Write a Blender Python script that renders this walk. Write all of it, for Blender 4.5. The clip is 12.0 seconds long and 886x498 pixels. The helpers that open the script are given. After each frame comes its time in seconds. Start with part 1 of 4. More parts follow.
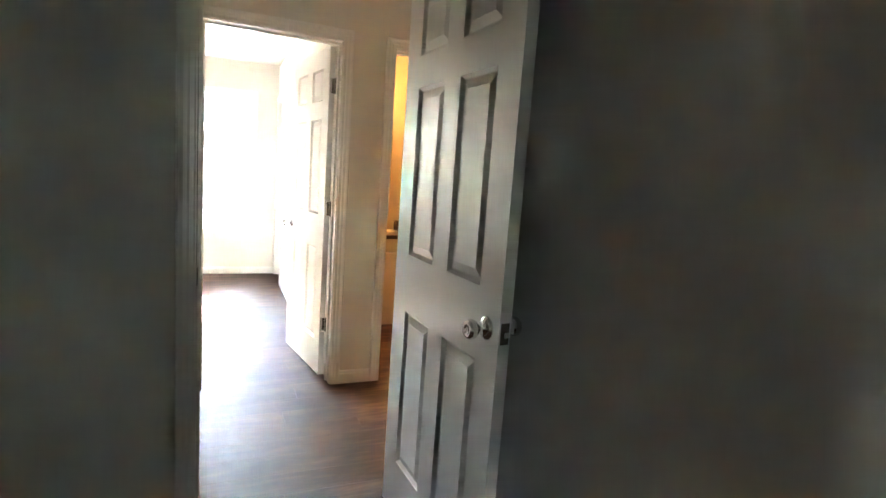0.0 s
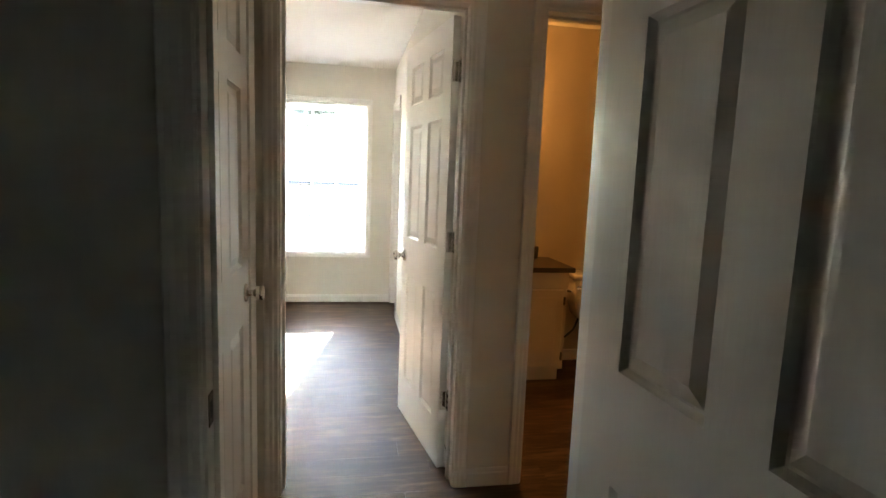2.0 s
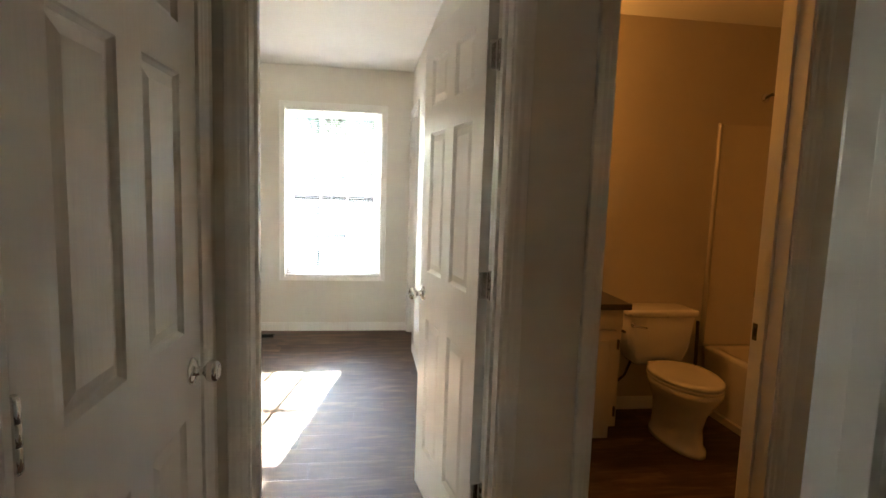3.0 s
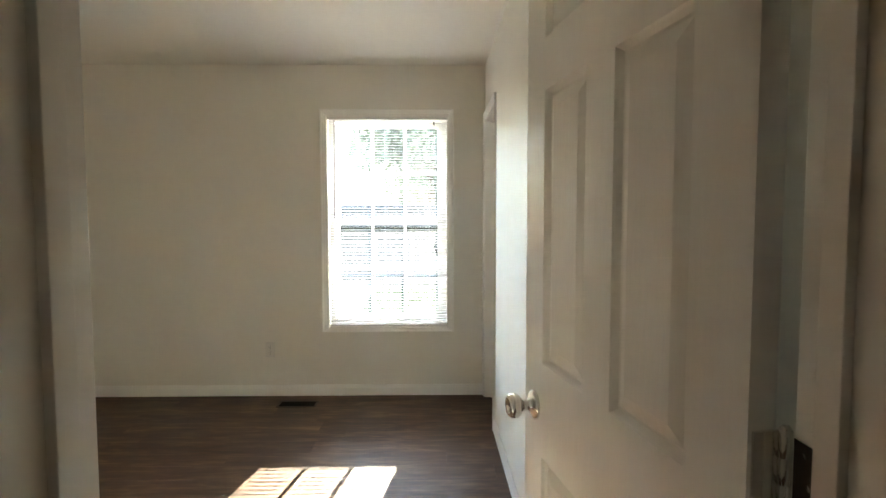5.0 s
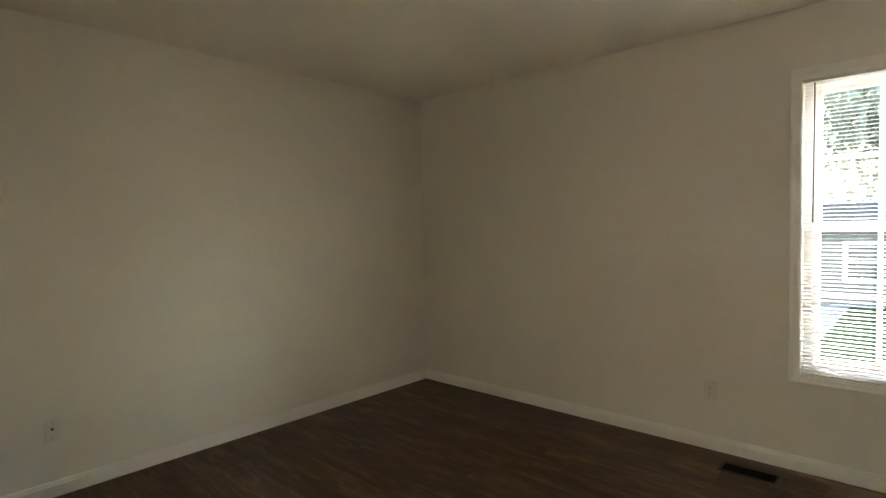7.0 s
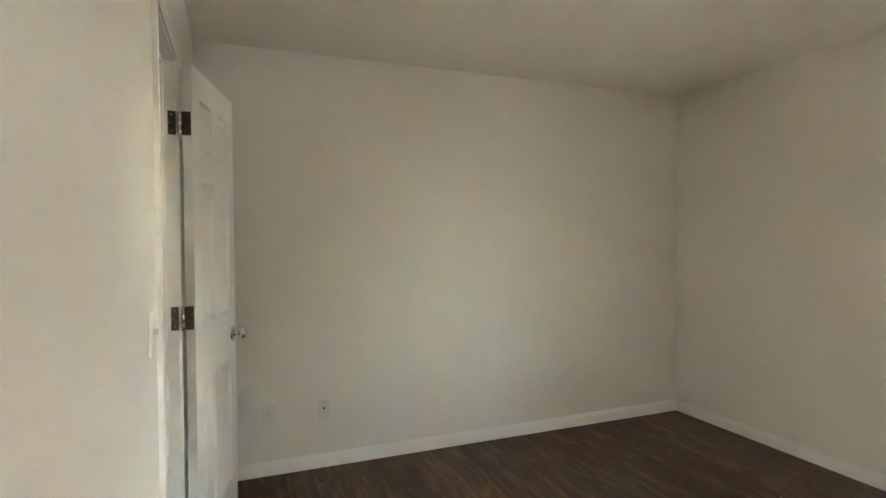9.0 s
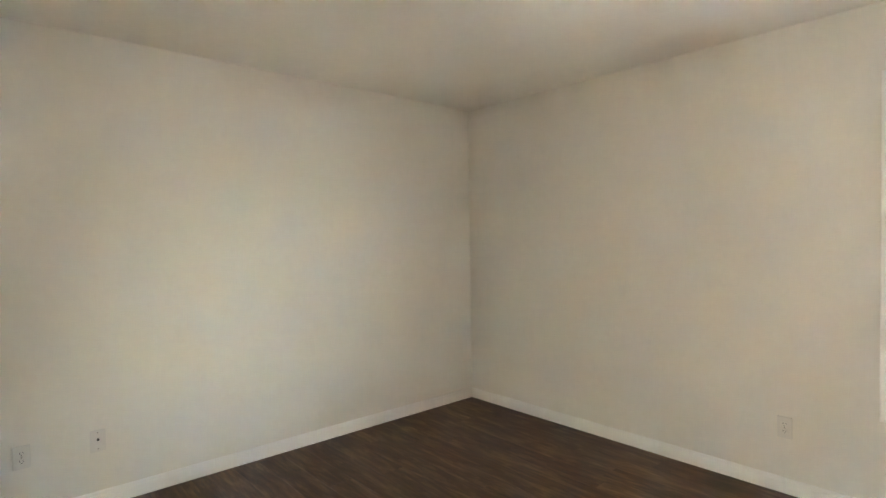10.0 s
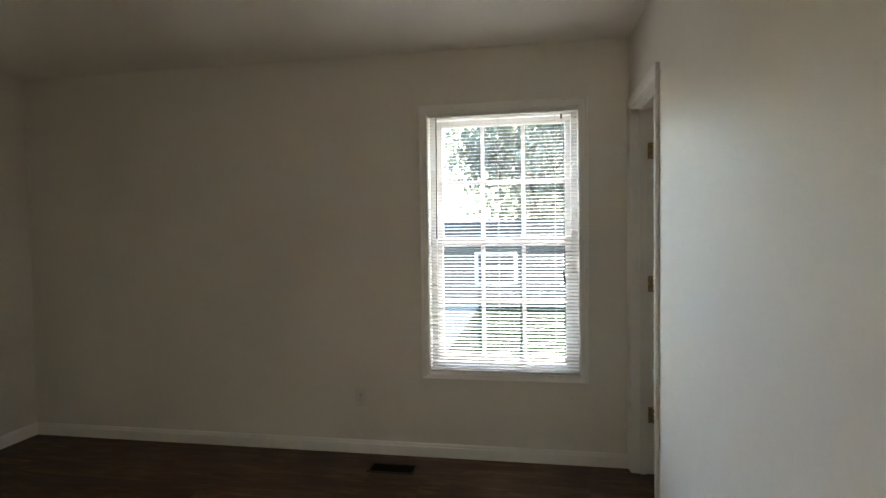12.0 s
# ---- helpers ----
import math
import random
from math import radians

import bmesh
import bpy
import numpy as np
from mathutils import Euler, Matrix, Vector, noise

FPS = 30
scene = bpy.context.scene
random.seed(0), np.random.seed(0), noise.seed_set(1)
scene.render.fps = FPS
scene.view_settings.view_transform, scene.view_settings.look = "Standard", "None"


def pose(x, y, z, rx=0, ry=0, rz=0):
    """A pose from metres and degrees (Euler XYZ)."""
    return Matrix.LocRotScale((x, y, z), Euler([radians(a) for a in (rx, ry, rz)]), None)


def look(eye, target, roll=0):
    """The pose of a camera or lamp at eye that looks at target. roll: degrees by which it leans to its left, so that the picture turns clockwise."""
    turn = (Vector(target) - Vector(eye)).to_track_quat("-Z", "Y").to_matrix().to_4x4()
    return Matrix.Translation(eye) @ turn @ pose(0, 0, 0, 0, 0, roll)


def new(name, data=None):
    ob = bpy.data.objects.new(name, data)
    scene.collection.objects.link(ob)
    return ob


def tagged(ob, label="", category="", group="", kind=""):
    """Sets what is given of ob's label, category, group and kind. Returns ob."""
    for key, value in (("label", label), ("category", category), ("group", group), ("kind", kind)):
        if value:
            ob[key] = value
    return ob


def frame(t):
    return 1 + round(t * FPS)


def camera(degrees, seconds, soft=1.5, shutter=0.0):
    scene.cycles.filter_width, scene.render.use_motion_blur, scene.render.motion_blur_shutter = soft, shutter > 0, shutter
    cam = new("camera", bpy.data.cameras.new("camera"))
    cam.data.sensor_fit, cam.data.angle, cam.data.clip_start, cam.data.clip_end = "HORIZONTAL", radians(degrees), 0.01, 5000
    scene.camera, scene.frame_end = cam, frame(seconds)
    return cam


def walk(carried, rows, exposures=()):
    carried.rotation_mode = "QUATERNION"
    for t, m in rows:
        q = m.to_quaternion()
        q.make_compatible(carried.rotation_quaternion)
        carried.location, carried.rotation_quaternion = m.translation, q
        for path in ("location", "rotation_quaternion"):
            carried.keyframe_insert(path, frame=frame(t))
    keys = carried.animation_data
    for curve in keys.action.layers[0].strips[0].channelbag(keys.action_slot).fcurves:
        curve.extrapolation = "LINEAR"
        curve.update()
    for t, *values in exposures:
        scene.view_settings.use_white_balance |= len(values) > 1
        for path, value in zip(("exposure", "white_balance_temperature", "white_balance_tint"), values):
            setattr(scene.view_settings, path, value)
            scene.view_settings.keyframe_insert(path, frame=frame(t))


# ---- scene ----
cam = camera(79.6, 12.0)
PATH = [
    (0, (-0.611, -3.12, 1.314), (0.165, -1.296, 1.046), 4.1),
    (0.5, (-0.579, -2.912, 1.324), (0.06, -1.039, 1.033), 4.0),
    (1, (-0.539, -2.689, 1.319), (0.046, -0.795, 1.056), 3.2),
    (1.5, (-0.46, -2.396, 1.334), (0.059, -0.483, 1.064), 3.6),
    (2, (-0.439, -2.130, 1.343), (-0.091, -0.177, 1.085), 2.2),
    (2.5, (-0.421, -1.817, 1.346), (-0.147, 0.151, 1.117), 1.3),
    (3, (-0.378, -1.518, 1.378), (-0.100, 0.450, 1.157), 1.9),
    (3.5, (-0.37, -1.224, 1.378), (-0.261, 0.77, 1.264), 0.7),
    (3.7, (-0.395, -1.106, 1.393), (-0.287, 0.887, 1.254), 0.7),
    (5.3, (-0.353, -0.247, 1.341), (-0.374, 1.75, 1.234), -0.2),
    (5.5, (-0.366, -0.154, 1.344), (-0.454, 1.842, 1.25), -0.2),
    (6, (-0.344, 0.11, 1.237), (-0.986, 2.004, 1.202), 0.0),
    (6.5, (-0.506, 0.208, 1.243), (-1.578, 1.896, 1.207), 0.2),
    (7, (-0.642, 0.229, 1.358), (-1.997, 1.698, 1.271), -1.2),
    (7.3, (-0.704, 0.241, 1.353), (-2.26, 1.494, 1.266), -1.1),
    (7.5, (-0.717, 0.286, 1.366), (-2.416, 1.338, 1.284), 0.2),
    (7.6, (-0.71, 0.304, 1.347), (-2.464, 1.263, 1.281), 0.2),
    (7.7, (-0.688, 0.32, 1.335), (-2.482, 1.203, 1.289), 0.4),
    (9.3, (-0.765, 0.362, 1.371), (-2.627, 1.091, 1.329), -0.4),
    (9.5, (-0.747, 0.372, 1.362), (-2.538, 1.262, 1.322), -0.7),
    (10, (-0.7, 0.367, 1.392), (-2.196, 1.693, 1.343), -0.8),
    (10.5, (-0.653, 0.391, 1.375), (-1.725, 2.079, 1.367), -0.8),
    (11, (-0.592, 0.396, 1.358), (-1.241, 2.288, 1.349), -0.9),
    (11.5, (-0.526, 0.424, 1.412), (-0.9, 2.388, 1.361), -1.3),
    (12, (-0.53, 0.416, 1.371), (-0.865, 2.386, 1.309), -0.8),
]
walk(cam, [(t, look(eye, target, roll)) for t, eye, target, roll in PATH],
     exposures=[(0.0, 8.05, 5950, 9), (0.5, 7.38, 6000, 9), (1.0, 7.2, 6050, 8), (1.5, 6.75, 6250, 8), (2.0, 6.52, 6450, 8), (3.0, 6.17, 6600, 8), (3.7, 5.95, 6950, 9), (5.3, 5.28, 6950, 5), (6.0, 5.0, 7200, 6),
                (6.5, 4.9, 7200, 6), (7.3, 5.05, 7550, 6), (7.7, 5.6, 7400, 6), (9.5, 6.02, 6350, 7), (10.1, 6.35, 6400, 8), (10.6, 5.2, 6550, 8), (11.0, 4.55, 6750, 8), (12.0, 4.3, 6800, 8)])

# ---------------------------------------------------------------- light
world = bpy.data.worlds.new("sky")
scene.world = world
world.use_nodes = True
wn = world.node_tree
sky = wn.nodes.new("ShaderNodeTexSky")
sky.sky_type = 'NISHITA'
sky.sun_disc = False
sky.dust_density, sky.ozone_density = 0.3, 1.3
sky.sun_elevation = radians(25.4)
sky.sun_rotation = math.atan2(0.36, 2.07)
wn.nodes["Background"].inputs["Strength"].default_value = 0.15
wn.links.new(sky.outputs[0], wn.nodes["Background"].inputs["Color"])

sun_data = bpy.data.lights.new("sun", 'SUN')
sun_data.energy, sun_data.angle, sun_data.color = 2.0, radians(0.5), (1.0, 0.93, 0.82)
new("sun", sun_data).matrix_world = look((3.6, 24.2, 10.0), (0, 3.5, 0))

# ---------------------------------------------------------------- plan
CEIL = 2.455
W, E, S, N = -3.97, 0.030, 0.15, 3.575      # inner faces of the bedroom
HALL_N, HALL_S, HALL_W, HALL_E = 0.02, -1.070, -0.80, 3.30
ROOM_N, ROOM_S, ROOM_W, ROOM_E = -1.185, -7.0, -3.85, 0.20
BATH_N, BATH_W, BATH_E = 1.62, 0.14, 2.63
HEAD = 2.035

# ---------------------------------------------------------------- materials


def mat(name, colour, rough=0.5, metal=0.0, vary=0.06, scale=6.0, bump=0.0, bump_scale=200.0, coat=0.0, stretch=(1, 1, 1), spec=0.5):
    """Principled surface with large mottling, fine grain and relief."""
    m = bpy.data.materials.new(name)
    m.use_nodes = True
    nt = m.node_tree
    b = nt.nodes["Principled BSDF"]
    tc = nt.nodes.new("ShaderNodeTexCoord")
    mp = nt.nodes.new("ShaderNodeMapping")
    mp.inputs["Scale"].default_value = stretch
    nt.links.new(tc.outputs["Object"], mp.inputs["Vector"])
    n1 = nt.nodes.new("ShaderNodeTexNoise")
    n1.inputs["Scale"].default_value, n1.inputs["Detail"].default_value = scale, 4
    n2 = nt.nodes.new("ShaderNodeTexNoise")
    n2.inputs["Scale"].default_value, n2.inputs["Detail"].default_value = scale * 14, 3
    nt.links.new(mp.outputs[0], n1.inputs["Vector"])
    nt.links.new(mp.outputs[0], n2.inputs["Vector"])
    add = nt.nodes.new("ShaderNodeMath")
    add.operation = 'MULTIPLY_ADD'
    add.inputs[1].default_value = 0.65
    nt.links.new(n1.outputs[0], add.inputs[0])
    half = nt.nodes.new("ShaderNodeMath")
    half.operation = 'MULTIPLY'
    half.inputs[1].default_value = 0.35
    nt.links.new(n2.outputs[0], half.inputs[0])
    nt.links.new(half.outputs[0], add.inputs[2])
    ramp = nt.nodes.new("ShaderNodeMapRange")
    ramp.inputs["From Min"].default_value, ramp.inputs["From Max"].default_value = 0.25, 0.75
    ramp.inputs["To Min"].default_value, ramp.inputs["To Max"].default_value = 1 - vary, 1 + vary
    nt.links.new(add.outputs[0], ramp.inputs["Value"])
    mul = nt.nodes.new("ShaderNodeMix")
    mul.data_type, mul.blend_type = 'RGBA', 'MULTIPLY'
    mul.inputs["Factor"].default_value = 1
    mul.inputs["A"].default_value = (*colour, 1)
    nt.links.new(ramp.outputs[0], mul.inputs["B"])
    nt.links.new(mul.outputs["Result"], b.inputs["Base Color"])
    rr = nt.nodes.new("ShaderNodeMapRange")
    rr.inputs["To Min"].default_value, rr.inputs["To Max"].default_value = max(0.02, rough * 0.85), min(1, rough * 1.15)
    nt.links.new(n1.outputs[0], rr.inputs["Value"])
    nt.links.new(rr.outputs[0], b.inputs["Roughness"])
    b.inputs["Metallic"].default_value = metal
    b.inputs["Coat Weight"].default_value = coat
    b.inputs["Specular IOR Level"].default_value = spec
    if bump:
        n3 = nt.nodes.new("ShaderNodeTexNoise")
        n3.inputs["Scale"].default_value, n3.inputs["Detail"].default_value = bump_scale, 5
        nt.links.new(mp.outputs[0], n3.inputs["Vector"])
        bp = nt.nodes.new("ShaderNodeBump")
        bp.inputs["Strength"].default_value, bp.inputs["Distance"].default_value = bump, 0.002
        nt.links.new(n3.outputs[0], bp.inputs["Height"])
        nt.links.new(bp.outputs[0], b.inputs["Normal"])
    return m


def glass_mat(name):
    m = bpy.data.materials.new(name)
    m.use_nodes = True
    nt = m.node_tree
    b = nt.nodes["Principled BSDF"]
    b.inputs["Base Color"].default_value = (0.95, 0.98, 0.97, 1)
    b.inputs["Transmission Weight"].default_value = 1
    b.inputs["Roughness"].default_value = 0.0
    b.inputs["IOR"].default_value = 1.02
    return m


def wood_floor(name):
    """Dark brown vinyl plank: grain along x, a tone of its own for every plank."""
    m = bpy.data.materials.new(name)
    m.use_nodes = True
    nt = m.node_tree
    b = nt.nodes["Principled BSDF"]
    geo = nt.nodes.new("ShaderNodeNewGeometry")
    info = nt.nodes.new("ShaderNodeObjectInfo")
    shift = nt.nodes.new("ShaderNodeVectorMath")
    shift.operation = 'MULTIPLY_ADD'
    comb = nt.nodes.new("ShaderNodeCombineXYZ")
    for i in range(3):
        nt.links.new(info.outputs["Random"], comb.inputs[i])
    shift.inputs[1].default_value = (37, 53, 11)
    nt.links.new(comb.outputs[0], shift.inputs[0])
    nt.links.new(geo.outputs["Position"], shift.inputs[2])

    def noise_at(sx, sy, scale, detail, rough):
        mp = nt.nodes.new("ShaderNodeMapping")
        mp.inputs["Scale"].default_value = (sx, sy, 1)
        nt.links.new(shift.outputs[0], mp.inputs["Vector"])
        n = nt.nodes.new("ShaderNodeTexNoise")
        n.inputs["Scale"].default_value, n.inputs["Detail"].default_value = scale, detail
        n.inputs["Roughness"].default_value = rough
        n.inputs["Distortion"].default_value = 0.6
        nt.links.new(mp.outputs[0], n.inputs["Vector"])
        return n
    fine = noise_at(1.6, 15, 3.0, 7, 0.62)
    broad = noise_at(1.3, 6, 2.4, 4, 0.6)
    mix = nt.nodes.new("ShaderNodeMath")
    mix.operation = 'MULTIPLY_ADD'
    mix.inputs[1].default_value = 0.48
    nt.links.new(fine.outputs[0], mix.inputs[0])
    h = nt.nodes.new("ShaderNodeMath")
    h.operation = 'MULTIPLY'
    h.inputs[1].default_value = 0.52
    nt.links.new(broad.outputs[0], h.inputs[0])
    nt.links.new(h.outputs[0], mix.inputs[2])
    ramp = nt.nodes.new("ShaderNodeValToRGB")
    r = ramp.color_ramp
    r.elements[0].position, r.elements[0].color = 0.30, (0.034, 0.0195, 0.012, 1)
    r.elements[1].position, r.elements[1].color = 0.72, (0.26, 0.155, 0.088, 1)
    mid = r.elements.new(0.5)
    mid.color = (0.098, 0.055, 0.033, 1)
    nt.links.new(mix.outputs[0], ramp.inputs[0])
    tone = nt.nodes.new("ShaderNodeMapRange")
    tone.inputs["To Min"].default_value, tone.inputs["To Max"].default_value = 0.78, 1.2
    nt.links.new(info.outputs["Random"], tone.inputs["Value"])
    mul = nt.nodes.new("ShaderNodeMix")
    mul.data_type, mul.blend_type = 'RGBA', 'MULTIPLY'
    mul.inputs["Factor"].default_value = 1
    nt.links.new(ramp.outputs[0], mul.inputs["A"])
    nt.links.new(tone.outputs[0], mul.inputs["B"])
    nt.links.new(mul.outputs["Result"], b.inputs["Base Color"])
    rr = nt.nodes.new("ShaderNodeMapRange")
    rr.inputs["To Min"].default_value, rr.inputs["To Max"].default_value = 0.42, 0.62
    nt.links.new(fine.outputs[0], rr.inputs["Value"])
    nt.links.new(rr.outputs[0], b.inputs["Roughness"])
    b.inputs["Specular IOR Level"].default_value = 0.34
    bp = nt.nodes.new("ShaderNodeBump")
    bp.inputs["Strength"].default_value, bp.inputs["Distance"].default_value = 0.25, 0.0012
    nt.links.new(fine.outputs[0], bp.inputs["Height"])
    nt.links.new(bp.outputs[0], b.inputs["Normal"])
    return m


WALL = mat("wall_paint", (0.800, 0.775, 0.700), 0.55, spec=0.07, vary=0.03, scale=1.4, bump=0.25, bump_scale=110)
CEILING = mat("ceiling_paint", (0.83, 0.81, 0.735), 0.8, vary=0.03, scale=2, bump=0.9, bump_scale=60)
TRIM = mat("trim_enamel", (0.88, 0.87, 0.825), 0.32, vary=0.03, scale=3, bump=0.06, bump_scale=90)
DOOR = mat("door_enamel", (0.83, 0.815, 0.77), 0.3, vary=0.03, scale=2, bump=0.45, bump_scale=16, stretch=(6, 6, 0.7))
CHROME = mat("polished_steel", (0.72, 0.70, 0.67), 0.16, metal=1.0, vary=0.05, scale=20)
DARKSTEEL = mat("aged_steel", (0.16, 0.14, 0.11), 0.36, metal=1.0, vary=0.25, scale=40)
BRASSY = mat("aged_brass", (0.36, 0.27, 0.14), 0.35, metal=1.0, vary=0.2, scale=40)
VINYL = mat("white_vinyl", (0.80, 0.80, 0.78), 0.38, vary=0.02, scale=4)
SLAT = mat("blind_vinyl", (0.52, 0.51, 0.53), 0.45, vary=0.02, scale=5)
_b = SLAT.node_tree.nodes["Principled BSDF"]
_tr = SLAT.node_tree.nodes.new("ShaderNodeBsdfTranslucent")
_tr.inputs["Color"].default_value = (0.55, 0.53, 0.55, 1)
_mx = SLAT.node_tree.nodes.new("ShaderNodeMixShader")
_mx.inputs[0].default_value = 0.25
SLAT.node_tree.links.new(_b.outputs[0], _mx.inputs[1])
SLAT.node_tree.links.new(_tr.outputs[0], _mx.inputs[2])
SLAT.node_tree.links.new(_mx.outputs[0], SLAT.node_tree.nodes["Material Output"].inputs["Surface"])
# cloth of the added sheets that spread skylight into the dim rooms
DIFFUSER = mat("diffuser_cloth", (0.5, 0.5, 0.48), 0.9, vary=0.04, scale=8, spec=0.0)
_tr2 = DIFFUSER.node_tree.nodes.new("ShaderNodeBsdfTranslucent")
_tr2.inputs["Color"].default_value = (0.82, 0.76, 0.62, 1)
_mx2 = DIFFUSER.node_tree.nodes.new("ShaderNodeMixShader")
_mx2.inputs[0].default_value = 0.175
DIFFUSER.node_tree.links.new(DIFFUSER.node_tree.nodes["Principled BSDF"].outputs[0], _mx2.inputs[1])
DIFFUSER.node_tree.links.new(_tr2.outputs[0], _mx2.inputs[2])
DIFFUSER.node_tree.links.new(_mx2.outputs[0], DIFFUSER.node_tree.nodes["Material Output"].inputs["Surface"])
PLASTIC = mat("ivory_plastic", (0.72, 0.70, 0.64), 0.4, vary=0.02, scale=8)
# black plastic parts, and the painted dark of holes, slots and far panes
BLACK = mat("black_plastic_and_shade", (0.015, 0.015, 0.016), 0.45, vary=0.2, scale=30)
WANDM = mat("smoked_wand", (0.06, 0.06, 0.06), 0.25, vary=0.1, scale=30)
RIM = mat("bronze_rim", (0.055, 0.038, 0.028), 0.5, metal=0.3, vary=0.2, scale=30, spec=0.2)
# near-black bronze, which also carries the shade inside the floor register
BRONZE = mat("dark_bronze_and_well_shade", (0.006, 0.005, 0.0045), 0.8, metal=0.0, vary=0.2, scale=30, spec=0.03)
PORCELAIN = mat("porcelain", (0.78, 0.73, 0.63), 0.12, vary=0.02, scale=4, coat=0.4)
SURROUND = mat("acrylic_surround", (0.76, 0.68, 0.55), 0.2, vary=0.02, scale=3)
BATHWALL = mat("bath_paint", (0.60, 0.53, 0.42), 0.5, vary=0.04, scale=1.6, bump=0.25, bump_scale=110)
COUNTER = mat("dark_laminate", (0.05, 0.036, 0.026), 0.3, vary=0.35, scale=60)
CABINET = mat("cabinet_paint", (0.70, 0.64, 0.54), 0.4, vary=0.04, scale=3, bump=0.06)
RUBBER = mat("dark_hose", (0.03, 0.028, 0.026), 0.5, vary=0.2, scale=30)
SUBFLOOR = mat("joint_dark", (0.02, 0.015, 0.012), 0.8, vary=0.1)
FLOOR = wood_floor("vinyl_plank")
GLASS = glass_mat("window_glass")
GRASS = mat("lawn", (0.028, 0.036, 0.018), 0.9, vary=0.4, scale=1.5, bump=0.5, bump_scale=40, spec=0.0)
CONCRETE = mat("drive_concrete", (0.15, 0.145, 0.13), 0.85, vary=0.12, scale=1.2, bump=0.3, bump_scale=60, spec=0.0)
SIDING = mat("grey_siding", (0.078, 0.074, 0.072), 0.6, vary=0.06, scale=2, spec=0.0)
SHINGLE = mat("dark_shingle", (0.045, 0.043, 0.042), 0.9, vary=0.3, scale=12, spec=0.0)
BARK = mat("bark", (0.10, 0.075, 0.055), 0.9, vary=0.3, scale=12, bump=0.8, bump_scale=30)
LEAF = mat("leaf", (0.115, 0.12, 0.10), 0.6, vary=0.5, scale=3, spec=0.0)
_lf = LEAF.node_tree
_lt = _lf.nodes.new("ShaderNodeBsdfTranslucent")
_lt.inputs["Color"].default_value = (0.24, 0.26, 0.20, 1)
_lm = _lf.nodes.new("ShaderNodeMixShader")
_lm.inputs[0].default_value = 0.5
_lf.links.new(_lf.nodes["Principled BSDF"].outputs[0], _lm.inputs[1])
_lf.links.new(_lt.outputs[0], _lm.inputs[2])
_lf.links.new(_lm.outputs[0], _lf.nodes["Material Output"].inputs["Surface"])
mirror_mat = mat("mirror_silver", (0.9, 0.9, 0.88), 0.02, metal=1.0, vary=0.0)

# ---------------------------------------------------------------- mesh helpers


def mesh_ob(name, bm, material, parent=None, label="", smooth=False):
    me = bpy.data.meshes.new(name)
    bmesh.ops.recalc_face_normals(bm, faces=bm.faces)
    bm.to_mesh(me)
    bm.free()
    me.materials.append(material)
    if smooth:
        for p in me.polygons:
            p.use_smooth = True
    ob = new(name, me)
    if parent is not None:
        ob.parent = parent
    if label:
        ob["label"] = label
    return ob


def part(name, bm, material, parent, label="", smooth=False):
    return mesh_ob(name, bm, material, parent, label, smooth)


def thing(name, label, category, group="", kind="", at=None):
    ob = new(name)
    ob.empty_display_size = 0.05
    if at is not None:
        ob.matrix_basis = at
    return tagged(ob, label, category, group, kind)


def add_box(bm, x0, x1, y0, y1, z0, z1, bevel=0.0):
    r = bmesh.ops.create_cube(bm, size=1)
    vs = r["verts"]
    for v in vs:
        v.co = Vector(((x0 + x1) / 2 + v.co.x * (x1 - x0), (y0 + y1) / 2 + v.co.y * (y1 - y0), (z0 + z1) / 2 + v.co.z * (z1 - z0)))
    if bevel:
        es = list({e for v in vs for e in v.link_edges})
        bmesh.ops.bevel(bm, geom=es, offset=bevel, segments=2, affect='EDGES', profile=0.6)
    return bm


def box(x0, x1, y0, y1, z0, z1, bevel=0.0):
    return add_box(bmesh.new(), x0, x1, y0, y1, z0, z1, bevel)


def add_lathe(bm, profile, m=Matrix(), seg=24):
    """Turns (radius, height) pairs about local z, then places by m."""
    rings = []
    for r, h in profile:
        if r < 1e-6:
            rings.append([bm.verts.new(m @ Vector((0, 0, h)))])
        else:
            rings.append([bm.verts.new(m @ Vector((r * math.cos(2 * math.pi * i / seg), r * math.sin(2 * math.pi * i / seg), h))) for i in range(seg)])
    for a, b in zip(rings, rings[1:]):
        for i in range(seg):
            j = (i + 1) % seg
            if len(a) == 1 and len(b) > 1:
                bm.faces.new((a[0], b[i], b[j]))
            elif len(b) == 1 and len(a) > 1:
                bm.faces.new((a[i], a[j], b[0]))
            elif len(a) > 1:
                bm.faces.new((a[i], a[j], b[j], b[i]))
    return bm


def lathe(profile, m=Matrix(), seg=24):
    return add_lathe(bmesh.new(), profile, m, seg)


def loft(rings, cap=True):
    """A skin over rings of equally many points."""
    bm = bmesh.new()
    vs = [[bm.verts.new(p) for p in ring] for ring in rings]
    n = len(vs[0])
    for a, b in zip(vs, vs[1:]):
        for i in range(n):
            j = (i + 1) % n
            bm.faces.new((a[i], a[j], b[j], b[i]))
    if cap:
        bm.faces.new(list(reversed(vs[0])))
        bm.faces.new(vs[-1])
    return bm


def tube(points, r, seg=10):
    """A round bar along points."""
    pts = [Vector(p) for p in points]
    rings = []
    for i, p in enumerate(pts):
        d = (pts[min(i + 1, len(pts) - 1)] - pts[max(i - 1, 0)]).normalized()
        side = d.orthogonal().normalized() if i == 0 else (side - d * side.dot(d)).normalized()
        up = d.cross(side)
        rings.append([p + r * (math.cos(2 * math.pi * k / seg) * side + math.sin(2 * math.pi * k / seg) * up) for k in range(seg)])
    return loft(rings)


